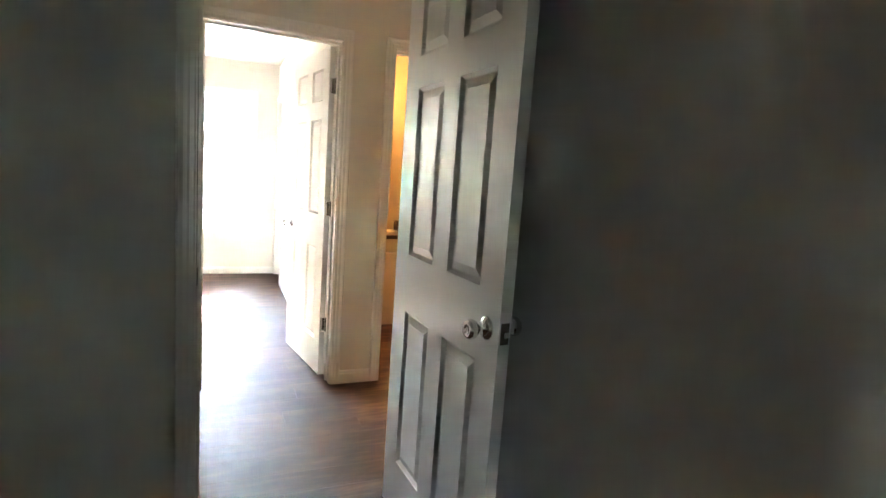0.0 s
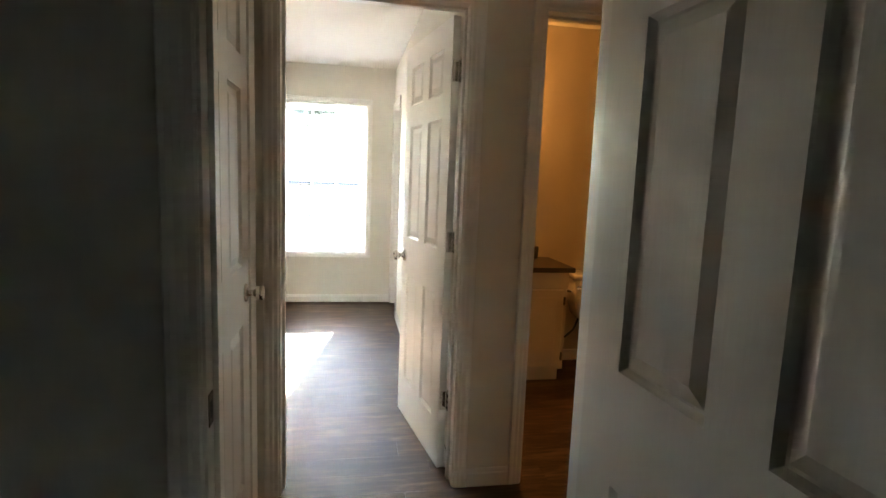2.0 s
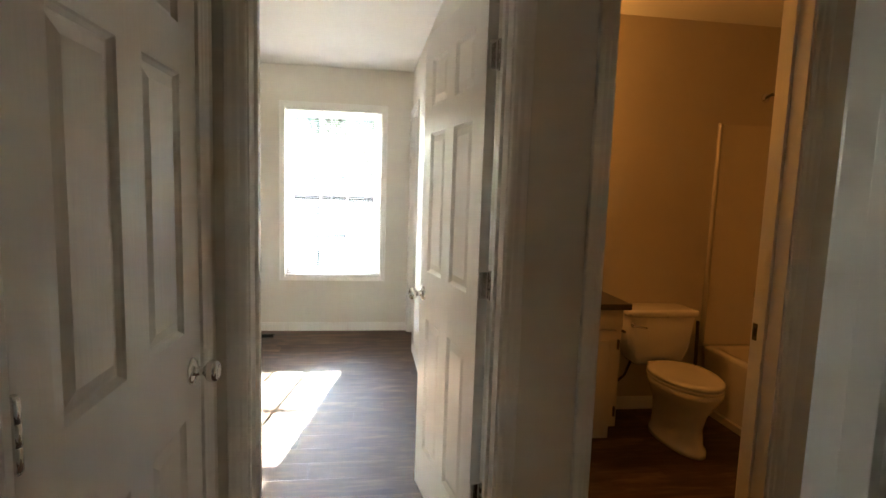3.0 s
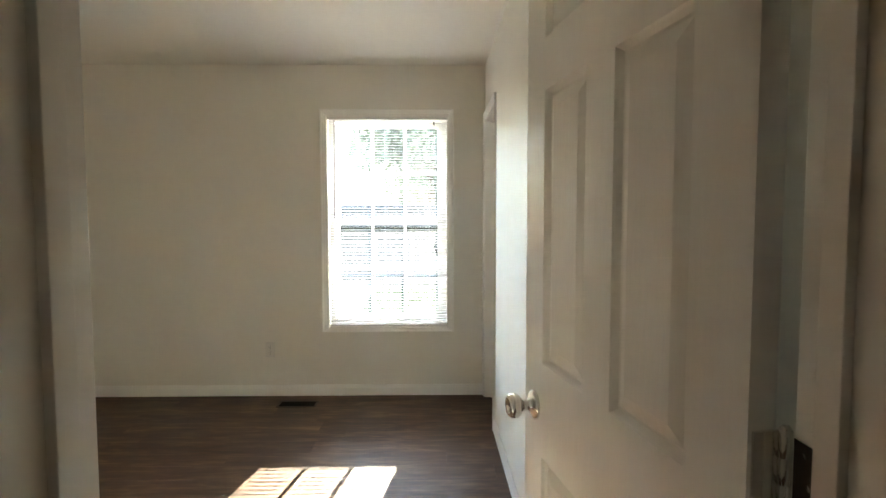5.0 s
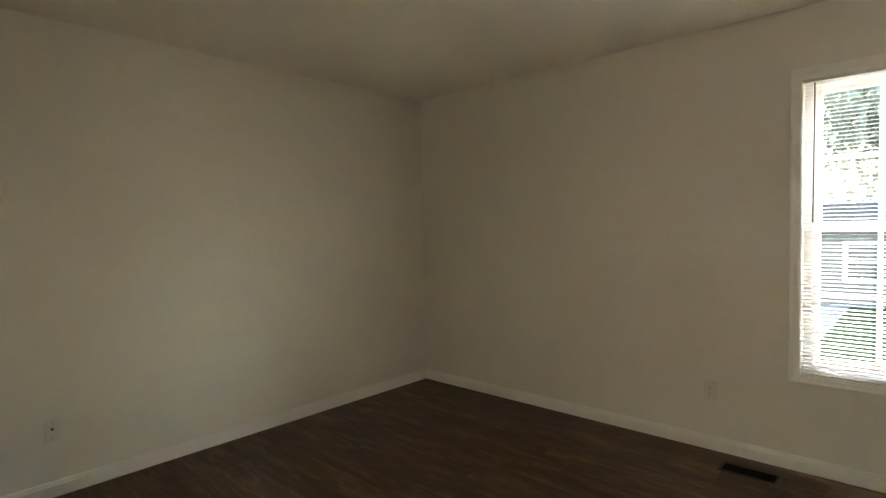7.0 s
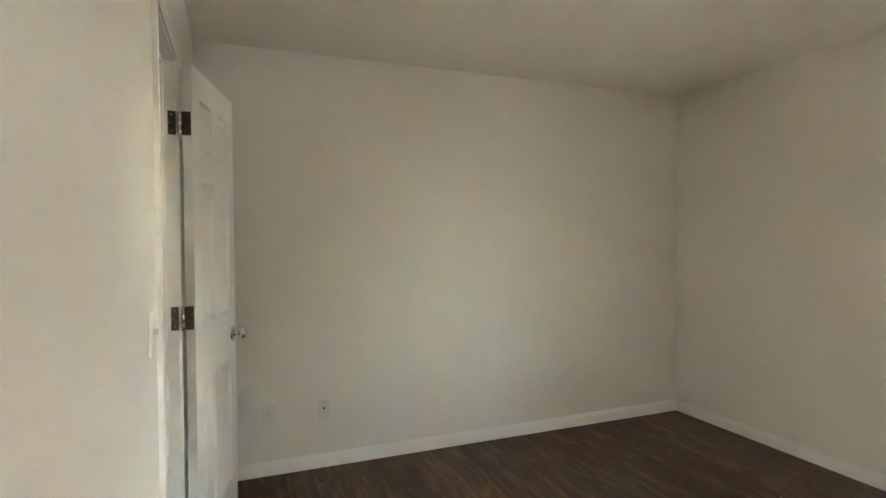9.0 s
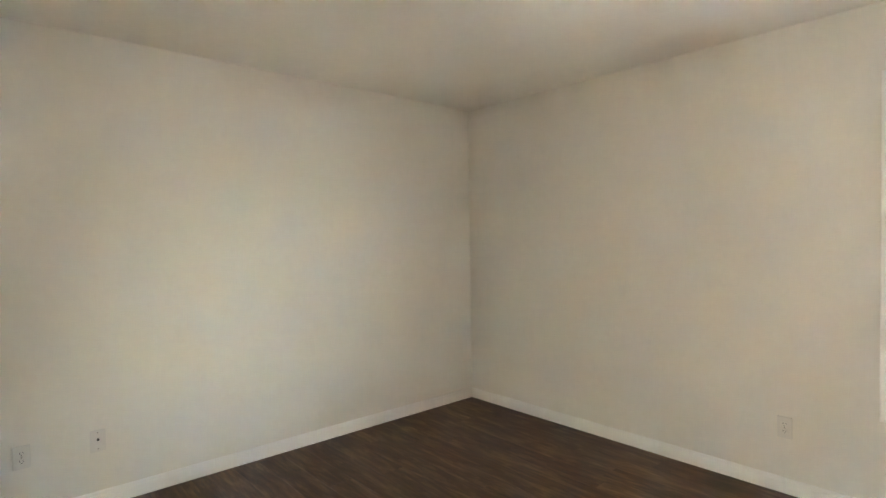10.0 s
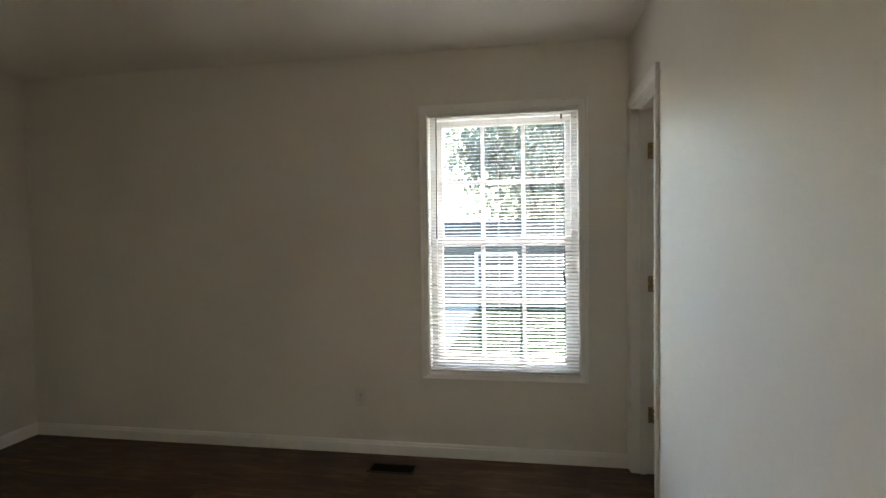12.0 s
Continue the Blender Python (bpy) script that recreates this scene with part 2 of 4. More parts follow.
def wall_grid(name, label, axis, lo, hi, a0, a1, z0, z1, openings, material):
    """A wall between lo and hi across, a0..a1 along, with openings (b0, b1, c0, c1) cut right through."""
    us = sorted({a0, a1, *[v for o in openings for v in o[:2]]})
    zs = sorted({z0, z1, *[v for o in openings for v in o[2:]]})
    us = [u for u in us if a0 <= u <= a1]
    zs = [z for z in zs if z0 <= z <= z1]

    def solid(i, j):
        if not (0 <= i < len(us) - 1 and 0 <= j < len(zs) - 1):
            return False
        u, z = (us[i] + us[i + 1]) / 2, (zs[j] + zs[j + 1]) / 2
        return not any(o[0] < u < o[1] and o[2] < z < o[3] for o in openings)
    bm = bmesh.new()
    cache = {}

    def vert(u, w, z):
        k = (round(u, 5), round(w, 5), round(z, 5))
        if k not in cache:
            cache[k] = bm.verts.new((u, w, z) if axis == 'x' else (w, u, z))
        return cache[k]
    for i in range(len(us) - 1):
        for j in range(len(zs) - 1):
            if not solid(i, j):
                continue
            ua, ub, za, zb = us[i], us[i + 1], zs[j], zs[j + 1]
            for w in (lo, hi):
                bm.faces.new([vert(ua, w, za), vert(ub, w, za), vert(ub, w, zb), vert(ua, w, zb)])
            for di, u in ((-1, ua), (1, ub)):
                if not solid(i + di, j):
                    bm.faces.new([vert(u, lo, za), vert(u, hi, za), vert(u, hi, zb), vert(u, lo, zb)])
            for dj, z in ((-1, za), (1, zb)):
                if not solid(i, j + dj):
                    bm.faces.new([vert(ua, lo, z), vert(ub, lo, z), vert(ub, hi, z), vert(ua, hi, z)])
    ob = mesh_ob(name, bm, material)
    return tagged(ob, label, "wall", kind="structure")


# ---------------------------------------------------------------- walls, ceiling, floor
J = 0.018                                   # jamb thickness
ENTRY, BATHDOOR, CLOSET = (-0.705, 0.02), (0.340, 0.968), (-2.985, -2.43)
EASTDOOR, HALLDOOR, ROOMDOOR = (2.940, 3.508), (-0.85, -0.132), (-0.68, 0.058)
WX0, WX1, WZ0, WZ1 = -1.155, -0.268, 0.515, 2.085

LIGHT_GAP = (-1.40, -0.40, 0.75, 2.05)         # unseen opening added to light the first room, behind a translucent sheet


def hole(o):
    return (o[0] - J, o[1] + J, -1, HEAD + J)


wall_grid("wall_south", "warm off-white painted wall with three doorways", 'x', HALL_N, S, W - 0.12, HALL_E + 0.1, 0, CEIL, [hole(ENTRY), hole(BATHDOOR), hole(CLOSET)], WALL)
wall_grid("wall_north", "warm off-white painted wall round a single window", 'x', N, N + 0.145, W - 0.12, BATH_E + 0.1, 0, CEIL, [(WX0, WX1, WZ0, WZ1)], WALL)
wall_grid("wall_west", "warm off-white painted bedroom wall", 'y', W - 0.12, W, S, N, 0, CEIL, [], WALL)
wall_grid("wall_east", "warm off-white painted wall with a narrow doorway", 'y', E, BATH_W, S, N, 0, CEIL, [hole(EASTDOOR)], WALL)
wall_grid("wall_hall_west", "painted hallway wall round a closed door", 'y', HALL_W - 0.12, HALL_W, HALL_S, HALL_N, 0, CEIL, [hole(HALLDOOR)], WALL)
# the opening in this end wall is unseen, added to light the hallway
wall_grid("wall_hall_east", "painted end wall of the hallway with an unseen opening added for light", 'y', HALL_E, HALL_E + 0.1, HALL_S, HALL_N, 0, CEIL, [(-1.00, -0.10, 0.70, 2.20)], WALL)
wall_grid("wall_hall_south", "painted wall round the first doorway", 'x', ROOM_N, HALL_S, W - 0.12, HALL_E + 0.1, 0, CEIL, [hole(ROOMDOOR)], WALL)
wall_grid("wall_room_west", "dim painted wall of the first room", 'y', ROOM_W - 0.1, ROOM_W, ROOM_S, ROOM_N, 0, CEIL, [], WALL)
wall_grid("wall_room_east", "dim painted wall behind the open door", 'y', ROOM_E, ROOM_E + 0.1, ROOM_S, ROOM_N, 0, CEIL, [], WALL)
# unseen wall, set far back; its opening is added to light the room
wall_grid("wall_room_south", "dim painted wall with an unseen opening added for light", 'x', ROOM_S - 0.12, ROOM_S, ROOM_W - 0.1, ROOM_E + 0.1, 0, CEIL, [LIGHT_GAP], WALL)
wall_grid("wall_bath_north", "tan painted bathroom wall", 'x', BATH_N, BATH_N + 0.1, BATH_W, BATH_E + 0.1, 0, CEIL, [], BATHWALL)
wall_grid("wall_bath_east", "tan painted bathroom wall beside the tub", 'y', BATH_E, BATH_E + 0.1, S, BATH_N, 0, CEIL, [], BATHWALL)
wall_grid("wall_closet_east", "painted closet wall", 'y', 1.2, 1.3, BATH_N + 0.1, N, 0, CEIL, [], WALL)
wall_grid("wall_closet_west", "painted closet wall", 'y', W - 0.12, W, HALL_S, HALL_N, 0, CEIL, [], WALL)
# unseen sheets added in both openings to soften and limit the light
for diffuser_box in ((HALL_E + 0.03, HALL_E + 0.034, -0.999, -0.101, 0.701, 2.199), (LIGHT_GAP[0] + 0.001, LIGHT_GAP[1] - 0.001, ROOM_S - 0.05, ROOM_S - 0.046, LIGHT_GAP[2] + 0.001, LIGHT_GAP[3] - 0.001)):
    tagged(mesh_ob("window_shade", box(*diffuser_box), DIFFUSER), "unseen translucent sheet added in the opening to spread daylight", "window shade", kind="structure")
OUT_OF_TRUE = Matrix.Translation((E, S, 0)) @ pose(0, 0, 0, 0, 0, 0.3) @ Matrix.Translation((-E, -S, 0))   # the east wall runs slightly off square
bpy.data.objects["wall_east"].matrix_basis = OUT_OF_TRUE
tagged(mesh_ob("ceiling", box(W - 0.12, HALL_E + 0.1, ROOM_S - 0.12, N + 0.145, CEIL, CEIL + 0.12), CEILING), "off-white textured flat ceiling", "ceiling", kind="structure")
floor = tagged(mesh_ob("floor", box(W - 0.12, HALL_E + 0.1, ROOM_S - 0.12, N + 0.145, -0.15, -0.006), SUBFLOOR), "dark brown wood-look vinyl plank floor", "floor", kind="structure")


# ---------------------------------------------------------------- trim
def skirting(name, ax, along, run, side, height=0.083):
    """Moulded baseboard: ax 'x' runs along x at y=along; side +1/-1 is the way it stands proud."""
    prof = [(0.002, 0.0), (0.013, 0.0), (0.013, height * 0.72), (0.010, height * 0.80), (0.0095, height * 0.9), (0.006, height), (0.002, height)]
    rings = []
    for u in run:
        rings.append([Vector((u, along + side * d, z)) if ax == 'x' else Vector((along + side * d, u, z)) for d, z in prof])
    return tagged(mesh_ob(name, loft(rings), TRIM), "off-white painted wooden baseboard along the wall", "baseboard", kind="structure")


CAS = 0.058
skirting("baseboard", 'x', N, (W + 0.014, E - 0.014), -1)
skirting("baseboard", 'y', W, (S + 0.014, N - 0.002), 1)
skirting("baseboard", 'x', S, (W + 0.014, CLOSET[0] - CAS - 0.008), 1)
skirting("baseboard", 'x', S, (CLOSET[1] + CAS + 0.008, ENTRY[0] - CAS - 0.008), 1)
skirting("baseboard", 'y', E, (S + 0.03, EASTDOOR[0] - CAS - 0.008), -1).matrix_basis = OUT_OF_TRUE
skirting("baseboard", 'x', HALL_N, (ENTRY[1] + CAS + 0.008, BATHDOOR[0] - CAS - 0.008), -1)
skirting("baseboard", 'x', HALL_N, (BATHDOOR[1] + CAS + 0.008, HALL_E), -1)
skirting("baseboard", 'x', HALL_S, (ROOMDOOR[1] + CAS + 0.008, HALL_E), 1)
skirting("baseboard", 'y', ROOM_E, (ROOM_S, ROOM_N), -1)
skirting("baseboard", 'x', ROOM_N, (ROOM_W, ROOMDOOR[0] - CAS - 0.008), -1)
skirting("baseboard", 'x', BATH_N, (1.03, 1.84), -1)


def casing_rings(w):
    """Colonial casing section: (across from the inner edge, proud)."""
    return [(0, 0.001), (0, 0.009), (w * 0.08, 0.011), (w * 0.30, 0.0105), (w * 0.42, 0.013), (w * 0.62, 0.0135), (w * 0.80, 0.017), (w * 0.94, 0.0175), (w, 0.015), (w, 0.001)]


def frame_set(name, label, axis, opening, faces, stop_at, stop_side, outer=(CAS, CAS)):
    """Jambs, stops and moulded casings of one doorway; faces are the two wall planes (lo, hi)."""
    a0, a1 = opening
    lo, hi = faces
    t = thing(name, label, "door frame", kind="structure")

    def P(u, w, z):
        return Vector((u, w, z)) if axis == 'x' else Vector((w, u, z))

    def bar(u0, u1, w0, w1, z0, z1):
        return box(u0, u1, w0, w1, z0, z1, 0.0015) if axis == 'x' else box(w0, w1, u0, u1, z0, z1, 0.0015)
    part("jamb", bar(a0 - J + 0.001, a0, lo - 0.001, hi + 0.001, 0, HEAD), TRIM, t)
    part("jamb", bar(a1, a1 + J - 0.001, lo - 0.001, hi + 0.001, 0, HEAD), TRIM, t)
    part("head_jamb", bar(a0 - J + 0.001, a1 + J - 0.001, lo - 0.001, hi + 0.001, HEAD, HEAD + J - 0.001), TRIM, t)
    s0, s1 = sorted((stop_at, stop_at + stop_side * 0.032))
    part("stop", bar(a0, a0 + 0.011, s0, s1, 0, HEAD - 0.011), TRIM, t)
    part("stop", bar(a1 - 0.011, a1, s0, s1, 0, HEAD - 0.011), TRIM, t)
    part("stop", bar(a0, a1, s0, s1, HEAD - 0.011, HEAD), TRIM, t)
    for face, sgn in ((lo, -1), (hi, 1)):
        rev = 0.006
        for edge, d, w in ((a0 - rev, -1, CAS), (a1 + rev, 1, outer[0] if sgn < 0 else outer[1])):
            if w <= 0:
                continue
            sec = casing_rings(w)
            rings = [[P(edge + d * q, face + sgn * p, 0) for q, p in sec], [P(edge + d * q, face + sgn * p, HEAD + rev + q) for q, p in sec]]
            part("casing", loft(rings), TRIM, t)
        w1 = outer[0] if sgn < 0 else outer[1]
        sec = casing_rings(CAS)
        rings = [[P(a0 - rev - q, face + sgn * p, HEAD + rev + q) for q, p in sec], [P(a1 + rev + min(q, max(w1, 0.0)), face + sgn * p, HEAD + rev + q) for q, p in sec]]
        part("head_casing", loft(rings), TRIM, t)
    return t


frame_set("door_frame_1", "off-white moulded frame round the first doorway", 'x', ROOMDOOR, (ROOM_N, HALL_S), ROOM_N + 0.04, 1)
frame_set("door_frame_2", "off-white moulded frame of the bedroom doorway", 'x', ENTRY, (HALL_N, S), S - 0.04, -1, (CAS, 0.0))
frame_set("door_frame_3", "off-white moulded frame of the bathroom doorway", 'x', BATHDOOR, (HALL_N, S), S - 0.04, -1)
frame_set("door_frame_4", "off-white moulded frame of the closet doorway", 'x', CLOSET, (HALL_N, S), S - 0.04, -1)
frame_set("door_frame_5", "off-white moulded frame of the narrow doorway", 'y', EASTDOOR, (E, BATH_W), BATH_W - 0.04, -1).matrix_basis = OUT_OF_TRUE
frame_set("door_frame_6", "off-white moulded frame round the closed hall door", 'y', HALLDOOR, (HALL_W - 0.12, HALL_W), HALL_W - 0.04, -1)


# ---------------------------------------------------------------- doors
def door_leaf(w, h, t):
    """Six-panel moulded slab: hinge edge at x=0, latch edge at x=w, faces at y=0 and y=-t, foot at z=0."""
    stile, mull = 0.152 * w, 0.142 * w
    px = [(stile, (w - mull) / 2), ((w + mull) / 2, w - stile)]
    k = h / 2.03
    pz = [(0.215 * k, 0.812 * k), (1.022 * k, 1.613 * k), (1.722 * k, 1.915 * k)]
    xs = [0.0, px[0][0], px[0][1], px[1][0], px[1][1], w]
    zs = [0.0, *[v for p in pz for v in p], h]
    steps = [(0.0, 0.0), (0.003, 0.0045), (0.010, 0.0115), (0.015, 0.0118), (0.040, 0.0035)]
    bm = bmesh.new()
    for y, s in ((0.0, -1), (-t, 1)):
        for i in range(5):
            for j in range(7):
                x0, x1, z0, z1 = xs[i], xs[i + 1], zs[j], zs[j + 1]
                if i in (1, 3) and j in (1, 3, 5):
                    prev = None
                    for d, dep in steps:
                        ring = [bm.verts.new((a, y + s * dep, b)) for a, b in ((x0 + d, z0 + d), (x1 - d, z0 + d), (x1 - d, z1 - d), (x0 + d, z1 - d))]
                        if prev:
                            for q in range(4):
                                bm.faces.new((prev[q], prev[(q + 1) % 4], ring[(q + 1) % 4], ring[q]))
                        prev = ring
                    bm.faces.new(prev)
                else:
                    bm.faces.new([bm.verts.new((a, y, b)) for a, b in ((x0, z0), (x1, z0), (x1, z1), (x0, z1))])
    for u, v in zip(xs, xs[1:]):
        for z in (0, h):
            bm.faces.new([bm.verts.new(p) for p in ((u, 0, z), (v, 0, z), (v, -t, z), (u, -t, z))])
    for u, v in zip(zs, zs[1:]):
        for x in (0, w):
            bm.faces.new([bm.verts.new(p) for p in ((x, 0, u), (x, 0, v), (x, -t, v), (x, -t, u))])
    bmesh.ops.remove_doubles(bm, verts=bm.verts, dist=1e-5)
    return bm


KNOB = [(0.0, 0.0), (0.033, 0.0), (0.033, 0.003), (0.030, 0.007), (0.020, 0.010), (0.0125, 0.014), (0.0115, 0.026), (0.014, 0.032),
        (0.022, 0.036), (0.0265, 0.043), (0.0275, 0.050), (0.026, 0.058), (0.021, 0.0635), (0.012, 0.0625), (0.010, 0.060), (0.0, 0.060)]


def six_panel_door(name, label, w, at, hinges=True, knob_sides=(1, -1), hinge_look=None, h=2.02, knob_z=0.92, hand=1):
    """Door about its hinge pin at the local origin; the leaf lies along +x with the pin on its y=0 face."""
    t = thing(name, label, "door", kind="structure", at=at)
    th = 0.035
    leaf = part("leaf", door_leaf(w, h, th), DOOR, t)
    leaf.location = (0.004, -0.004, 0.008)
    for s in knob_sides:
        y, rx = (-0.004, -90) if s > 0 else (-0.004 - th, 90)
        part("knob", lathe(KNOB, pose(w - 0.058, y, knob_z, rx)), CHROME, t, "polished steel round door knob", True)
    part("latch_plate", box(w + 0.0035, w + 0.0055, -0.034, -0.009, knob_z - 0.029, knob_z + 0.029, 0.0008), DARKSTEEL, t)
    part("latch_bolt", box(w + 0.005, w + 0.016, -0.028, -0.015, knob_z - 0.008, knob_z + 0.008, 0.003), CHROME, t)
    if hinges:
        for z in (0.335, 1.07, 1.805):
            hg = part("hinge", lathe([(0, -0.050), (0.0045, -0.0495), (0.0060, -0.047), (0.0045, -0.0455), (0.0072, -0.0445), (0.0072, -0.0152), (0.0064, -0.0148), (0.0072, -0.0144), (0.0072, 0.0144), (0.0064, 0.0148), (0.0072, 0.0152), (0.0072, 0.0445), (0.0045, 0.0455), (0.0060, 0.047), (0.0045, 0.0495), (0, 0.050)], pose(-0.002, 0.003, z), 14), CHROME, t, "steel butt hinge", True)
            part("hinge_leaf", box(0.0015, 0.0045, -0.034, -0.001, z - 0.0445, z + 0.0445, 0.0006), hinge_look or CHROME, hg)
    if hand < 0:
        for ob in t.children_recursive:
            if ob.type == 'MESH':
                ob.data.transform(Matrix.Diagonal((1, -1, 1, 1)))
                ob.data.flip_normals()
                ob.location.y = -ob.location.y
    return t


def jamb_leaf(frame_ob, bm, look_of):
    return part("hinge_leaf", bm, look_of, frame_ob)


six_panel_door("door_1", "off-white six-panel door standing wide open, chrome knobs", 0.757, pose(ROOMDOOR[1] - 0.002, ROOM_N - 0.006, 0, 0, 0, -86.8))
six_panel_door("door_2", "off-white six-panel bedroom door standing open by the wall", 0.70, pose(ENTRY[1] - 0.002, S + 0.019, 0, 0, 0, 100), hand=-1)
six_panel_door("door_4", "off-white six-panel closet door swung back near the wall", 0.58, pose(CLOSET[0] + 0.002, S + 0.018, 0, 0, 0, 166), hinge_look=DARKSTEEL)
six_panel_door("door_5", "off-white six-panel closet door opened inwards", 0.560, OUT_OF_TRUE @ pose(BATH_W + 0.006, EASTDOOR[1] - 0.002, 0, 0, 0, 9), hinge_look=BRASSY)
six_panel_door("door_6", "off-white six-panel hall door, closed, chrome knob", 0.71, pose(HALL_W + 0.006, HALLDOOR[0] + 0.002, 0, 0, 0, 90), hand=-1)


def strike(name, label, bm_plate, bm_hole):
    t = mesh_ob(name, bm_plate, DARKSTEEL)
    tagged(t, label, "strike plate")
    # black patch on the plate; the hole's shade is put into its colour
    part("bolt_hole", bm_hole, BLACK, t)
    return t


strike("strike_plate", "small steel strike plate on the doorway jamb", box(ROOMDOOR[0], ROOMDOOR[0] + 0.002, ROOM_N + 0.006, ROOM_N + 0.034, 0.89, 0.95, 0.0008), box(ROOMDOOR[0] + 0.002, ROOMDOOR[0] + 0.0026, ROOM_N + 0.013, ROOM_N + 0.027, 0.905, 0.935))
strike("strike_plate", "small steel strike plate on the bathroom jamb", box(BATHDOOR[1] - 0.002, BATHDOOR[1], S - 0.034, S - 0.006, 0.89, 0.95, 0.0008), box(BATHDOOR[1] - 0.0026, BATHDOOR[1] - 0.002, S - 0.027, S - 0.013, 0.905, 0.935))


def jamb_hinges(axis, jamb, pin_face, into, look_of, s, turn=Matrix()):
    """Fixed hinge leaves let into a jamb face; s: the way the jamb looks, into: from the pin into the wall."""
    for z in (0.335, 1.07, 1.805):
        j0, j1 = sorted((jamb, jamb + s * 0.0016))
        w0, w1 = sorted((pin_face, pin_face + into * 0.027))
        bm = box(j0, j1, w0, w1, z - 0.0445, z + 0.0445, 0.0005) if axis == 'x' else box(w0, w1, j0, j1, z - 0.0445, z + 0.0445, 0.0005)
        ob = tagged(mesh_ob("jamb_hinge_leaf", bm, look_of), "steel hinge leaf screwed to the door jamb", "hinge", "hinge leaves")
        ob.matrix_basis = turn
        for dz in (-0.03, 0.0, 0.03):
            w = pin_face + into * (0.014 + 0.008 * (dz == 0))
            m = pose(jamb + s * 0.0014, w, z + dz, 0, 90 * s, 0) if axis == 'x' else pose(w, jamb + s * 0.0014, z + dz, -90 * s, 0, 0)
            part("screw", lathe([(0.0038, 0), (0.0034, 0.0007), (0, 0.0009)], m, 10), CHROME, ob)


jamb_hinges('x', ENTRY[1], S, -1, CHROME, -1)
jamb_hinges('x', CLOSET[0], S, -1, DARKSTEEL, 1)
jamb_hinges('y', EASTDOOR[1], BATH_W, -1, BRASSY, -1, OUT_OF_TRUE)

# ---------------------------------------------------------------- bedroom window
GX0, GX1 = -1.082, -0.340                  # glazed width
GLZ = N + 0.100
win = thing("window_1", "white double-hung vinyl window with muntins and painted casing", "window", kind="structure")


def wbar(name, x0, x1, y0, y1, z0, z1, material=None, bevel=0.003):
    return part(name, box(x0, x1, y0, y1, z0, z1, bevel), material or VINYL, win)


# lining and casing of the opening
wbar("lining", WX0, WX0 + 0.003, N - 0.001, N + 0.075, WZ0, WZ1, TRIM, 0.001)
wbar("lining", WX1 - 0.003, WX1, N - 0.001, N + 0.075, WZ0, WZ1, TRIM, 0.001)
wbar("lining", WX0 + 0.003, WX1 - 0.003, N - 0.001, N + 0.075, WZ1 - 0.006, WZ1, TRIM, 0.001)
wbar("window_sill", WX0 + 0.003, WX1 - 0.003, N - 0.001, N + 0.075, WZ0, WZ0 + 0.008, TRIM, 0.001)


def win_case(x0, x1, z0, z1, w, wb):
    sec, low = casing_rings(w), casing_rings(wb)
    y = N
    corners = ((x0, z0, -1, -1), (x1, z0, 1, -1), (x1, z1, 1, 1), (x0, z1, -1, 1))
    rings = []
    for cx, cz, sx, sz in corners:
        vert = low if sz < 0 else sec
        rings.append([Vector((cx + sx * a[0], y - a[1], cz + sz * b[0])) for a, b in zip(sec, vert)])
    for i in range(4):
        part("casing", loft([rings[i], rings[(i + 1) % 4]]), TRIM, win)


win_case(WX0, WX1, WZ0, WZ1, 0.050, 0.030)
# vinyl frame
FY0, FY1 = N + 0.076, N + 0.144
wbar("window_frame", WX0, WX0 + 0.038, FY0, FY1, WZ0, WZ1)
wbar("window_frame", WX1 - 0.038, WX1, FY0, FY1, WZ0, WZ1)
wbar("window_frame", WX0 + 0.038, WX1 - 0.038, FY0, FY1, WZ1 - 0.028, WZ1)
wbar("window_frame", WX0 + 0.038, WX1 - 0.038, FY0, FY1, WZ0, WZ0 + 0.035)


def sash(z0, z1, y, bottom, top):
    s = wbar("sash", WX0 + 0.038, GX0, y - 0.012, y + 0.014, z0, z1)
    for nm, a in (("stile", (GX1, WX1 - 0.038, z0, z1)), ("rail", (GX0, GX1, z0, z0 + bottom)), ("rail", (GX0, GX1, z1 - top, z1))):
        part(nm, box(a[0], a[1], y - 0.012, y + 0.014, a[2], a[3], 0.003), VINYL, s)
    mids = [GX0 + (GX1 - GX0) * k / 3 for k in (1, 2)]
    zm = (z0 + bottom + z1 - top) / 2
    for x in mids:
        part("muntin", box(x - 0.0115, x + 0.0115, y - 0.004, y + 0.006, z0 + bottom, z1 - top, 0.002), VINYL, s)
    for a, b in zip([GX0, mids[0] + 0.0115, mids[1] + 0.0115], [mids[0] - 0.0115, mids[1] - 0.0115, GX1]):
        part("muntin", box(a, b, y - 0.004, y + 0.006, zm - 0.0115, zm + 0.0115, 0.002), VINYL, s)
    for a, b in zip([GX0, *mids], [*mids, GX1]):
        for c, d in ((z0 + bottom, zm), (zm, z1 - top)):
            p = part("pane", box(a, b, y + 0.0075, y + 0.0105, c, d), GLASS, s)
            p.visible_shadow = False


sash(WZ0 + 0.035, 1.335, GLZ, 0.062, 0.052)
sash(1.292, WZ1 - 0.028, GLZ + 0.027, 0.045, 0.040)

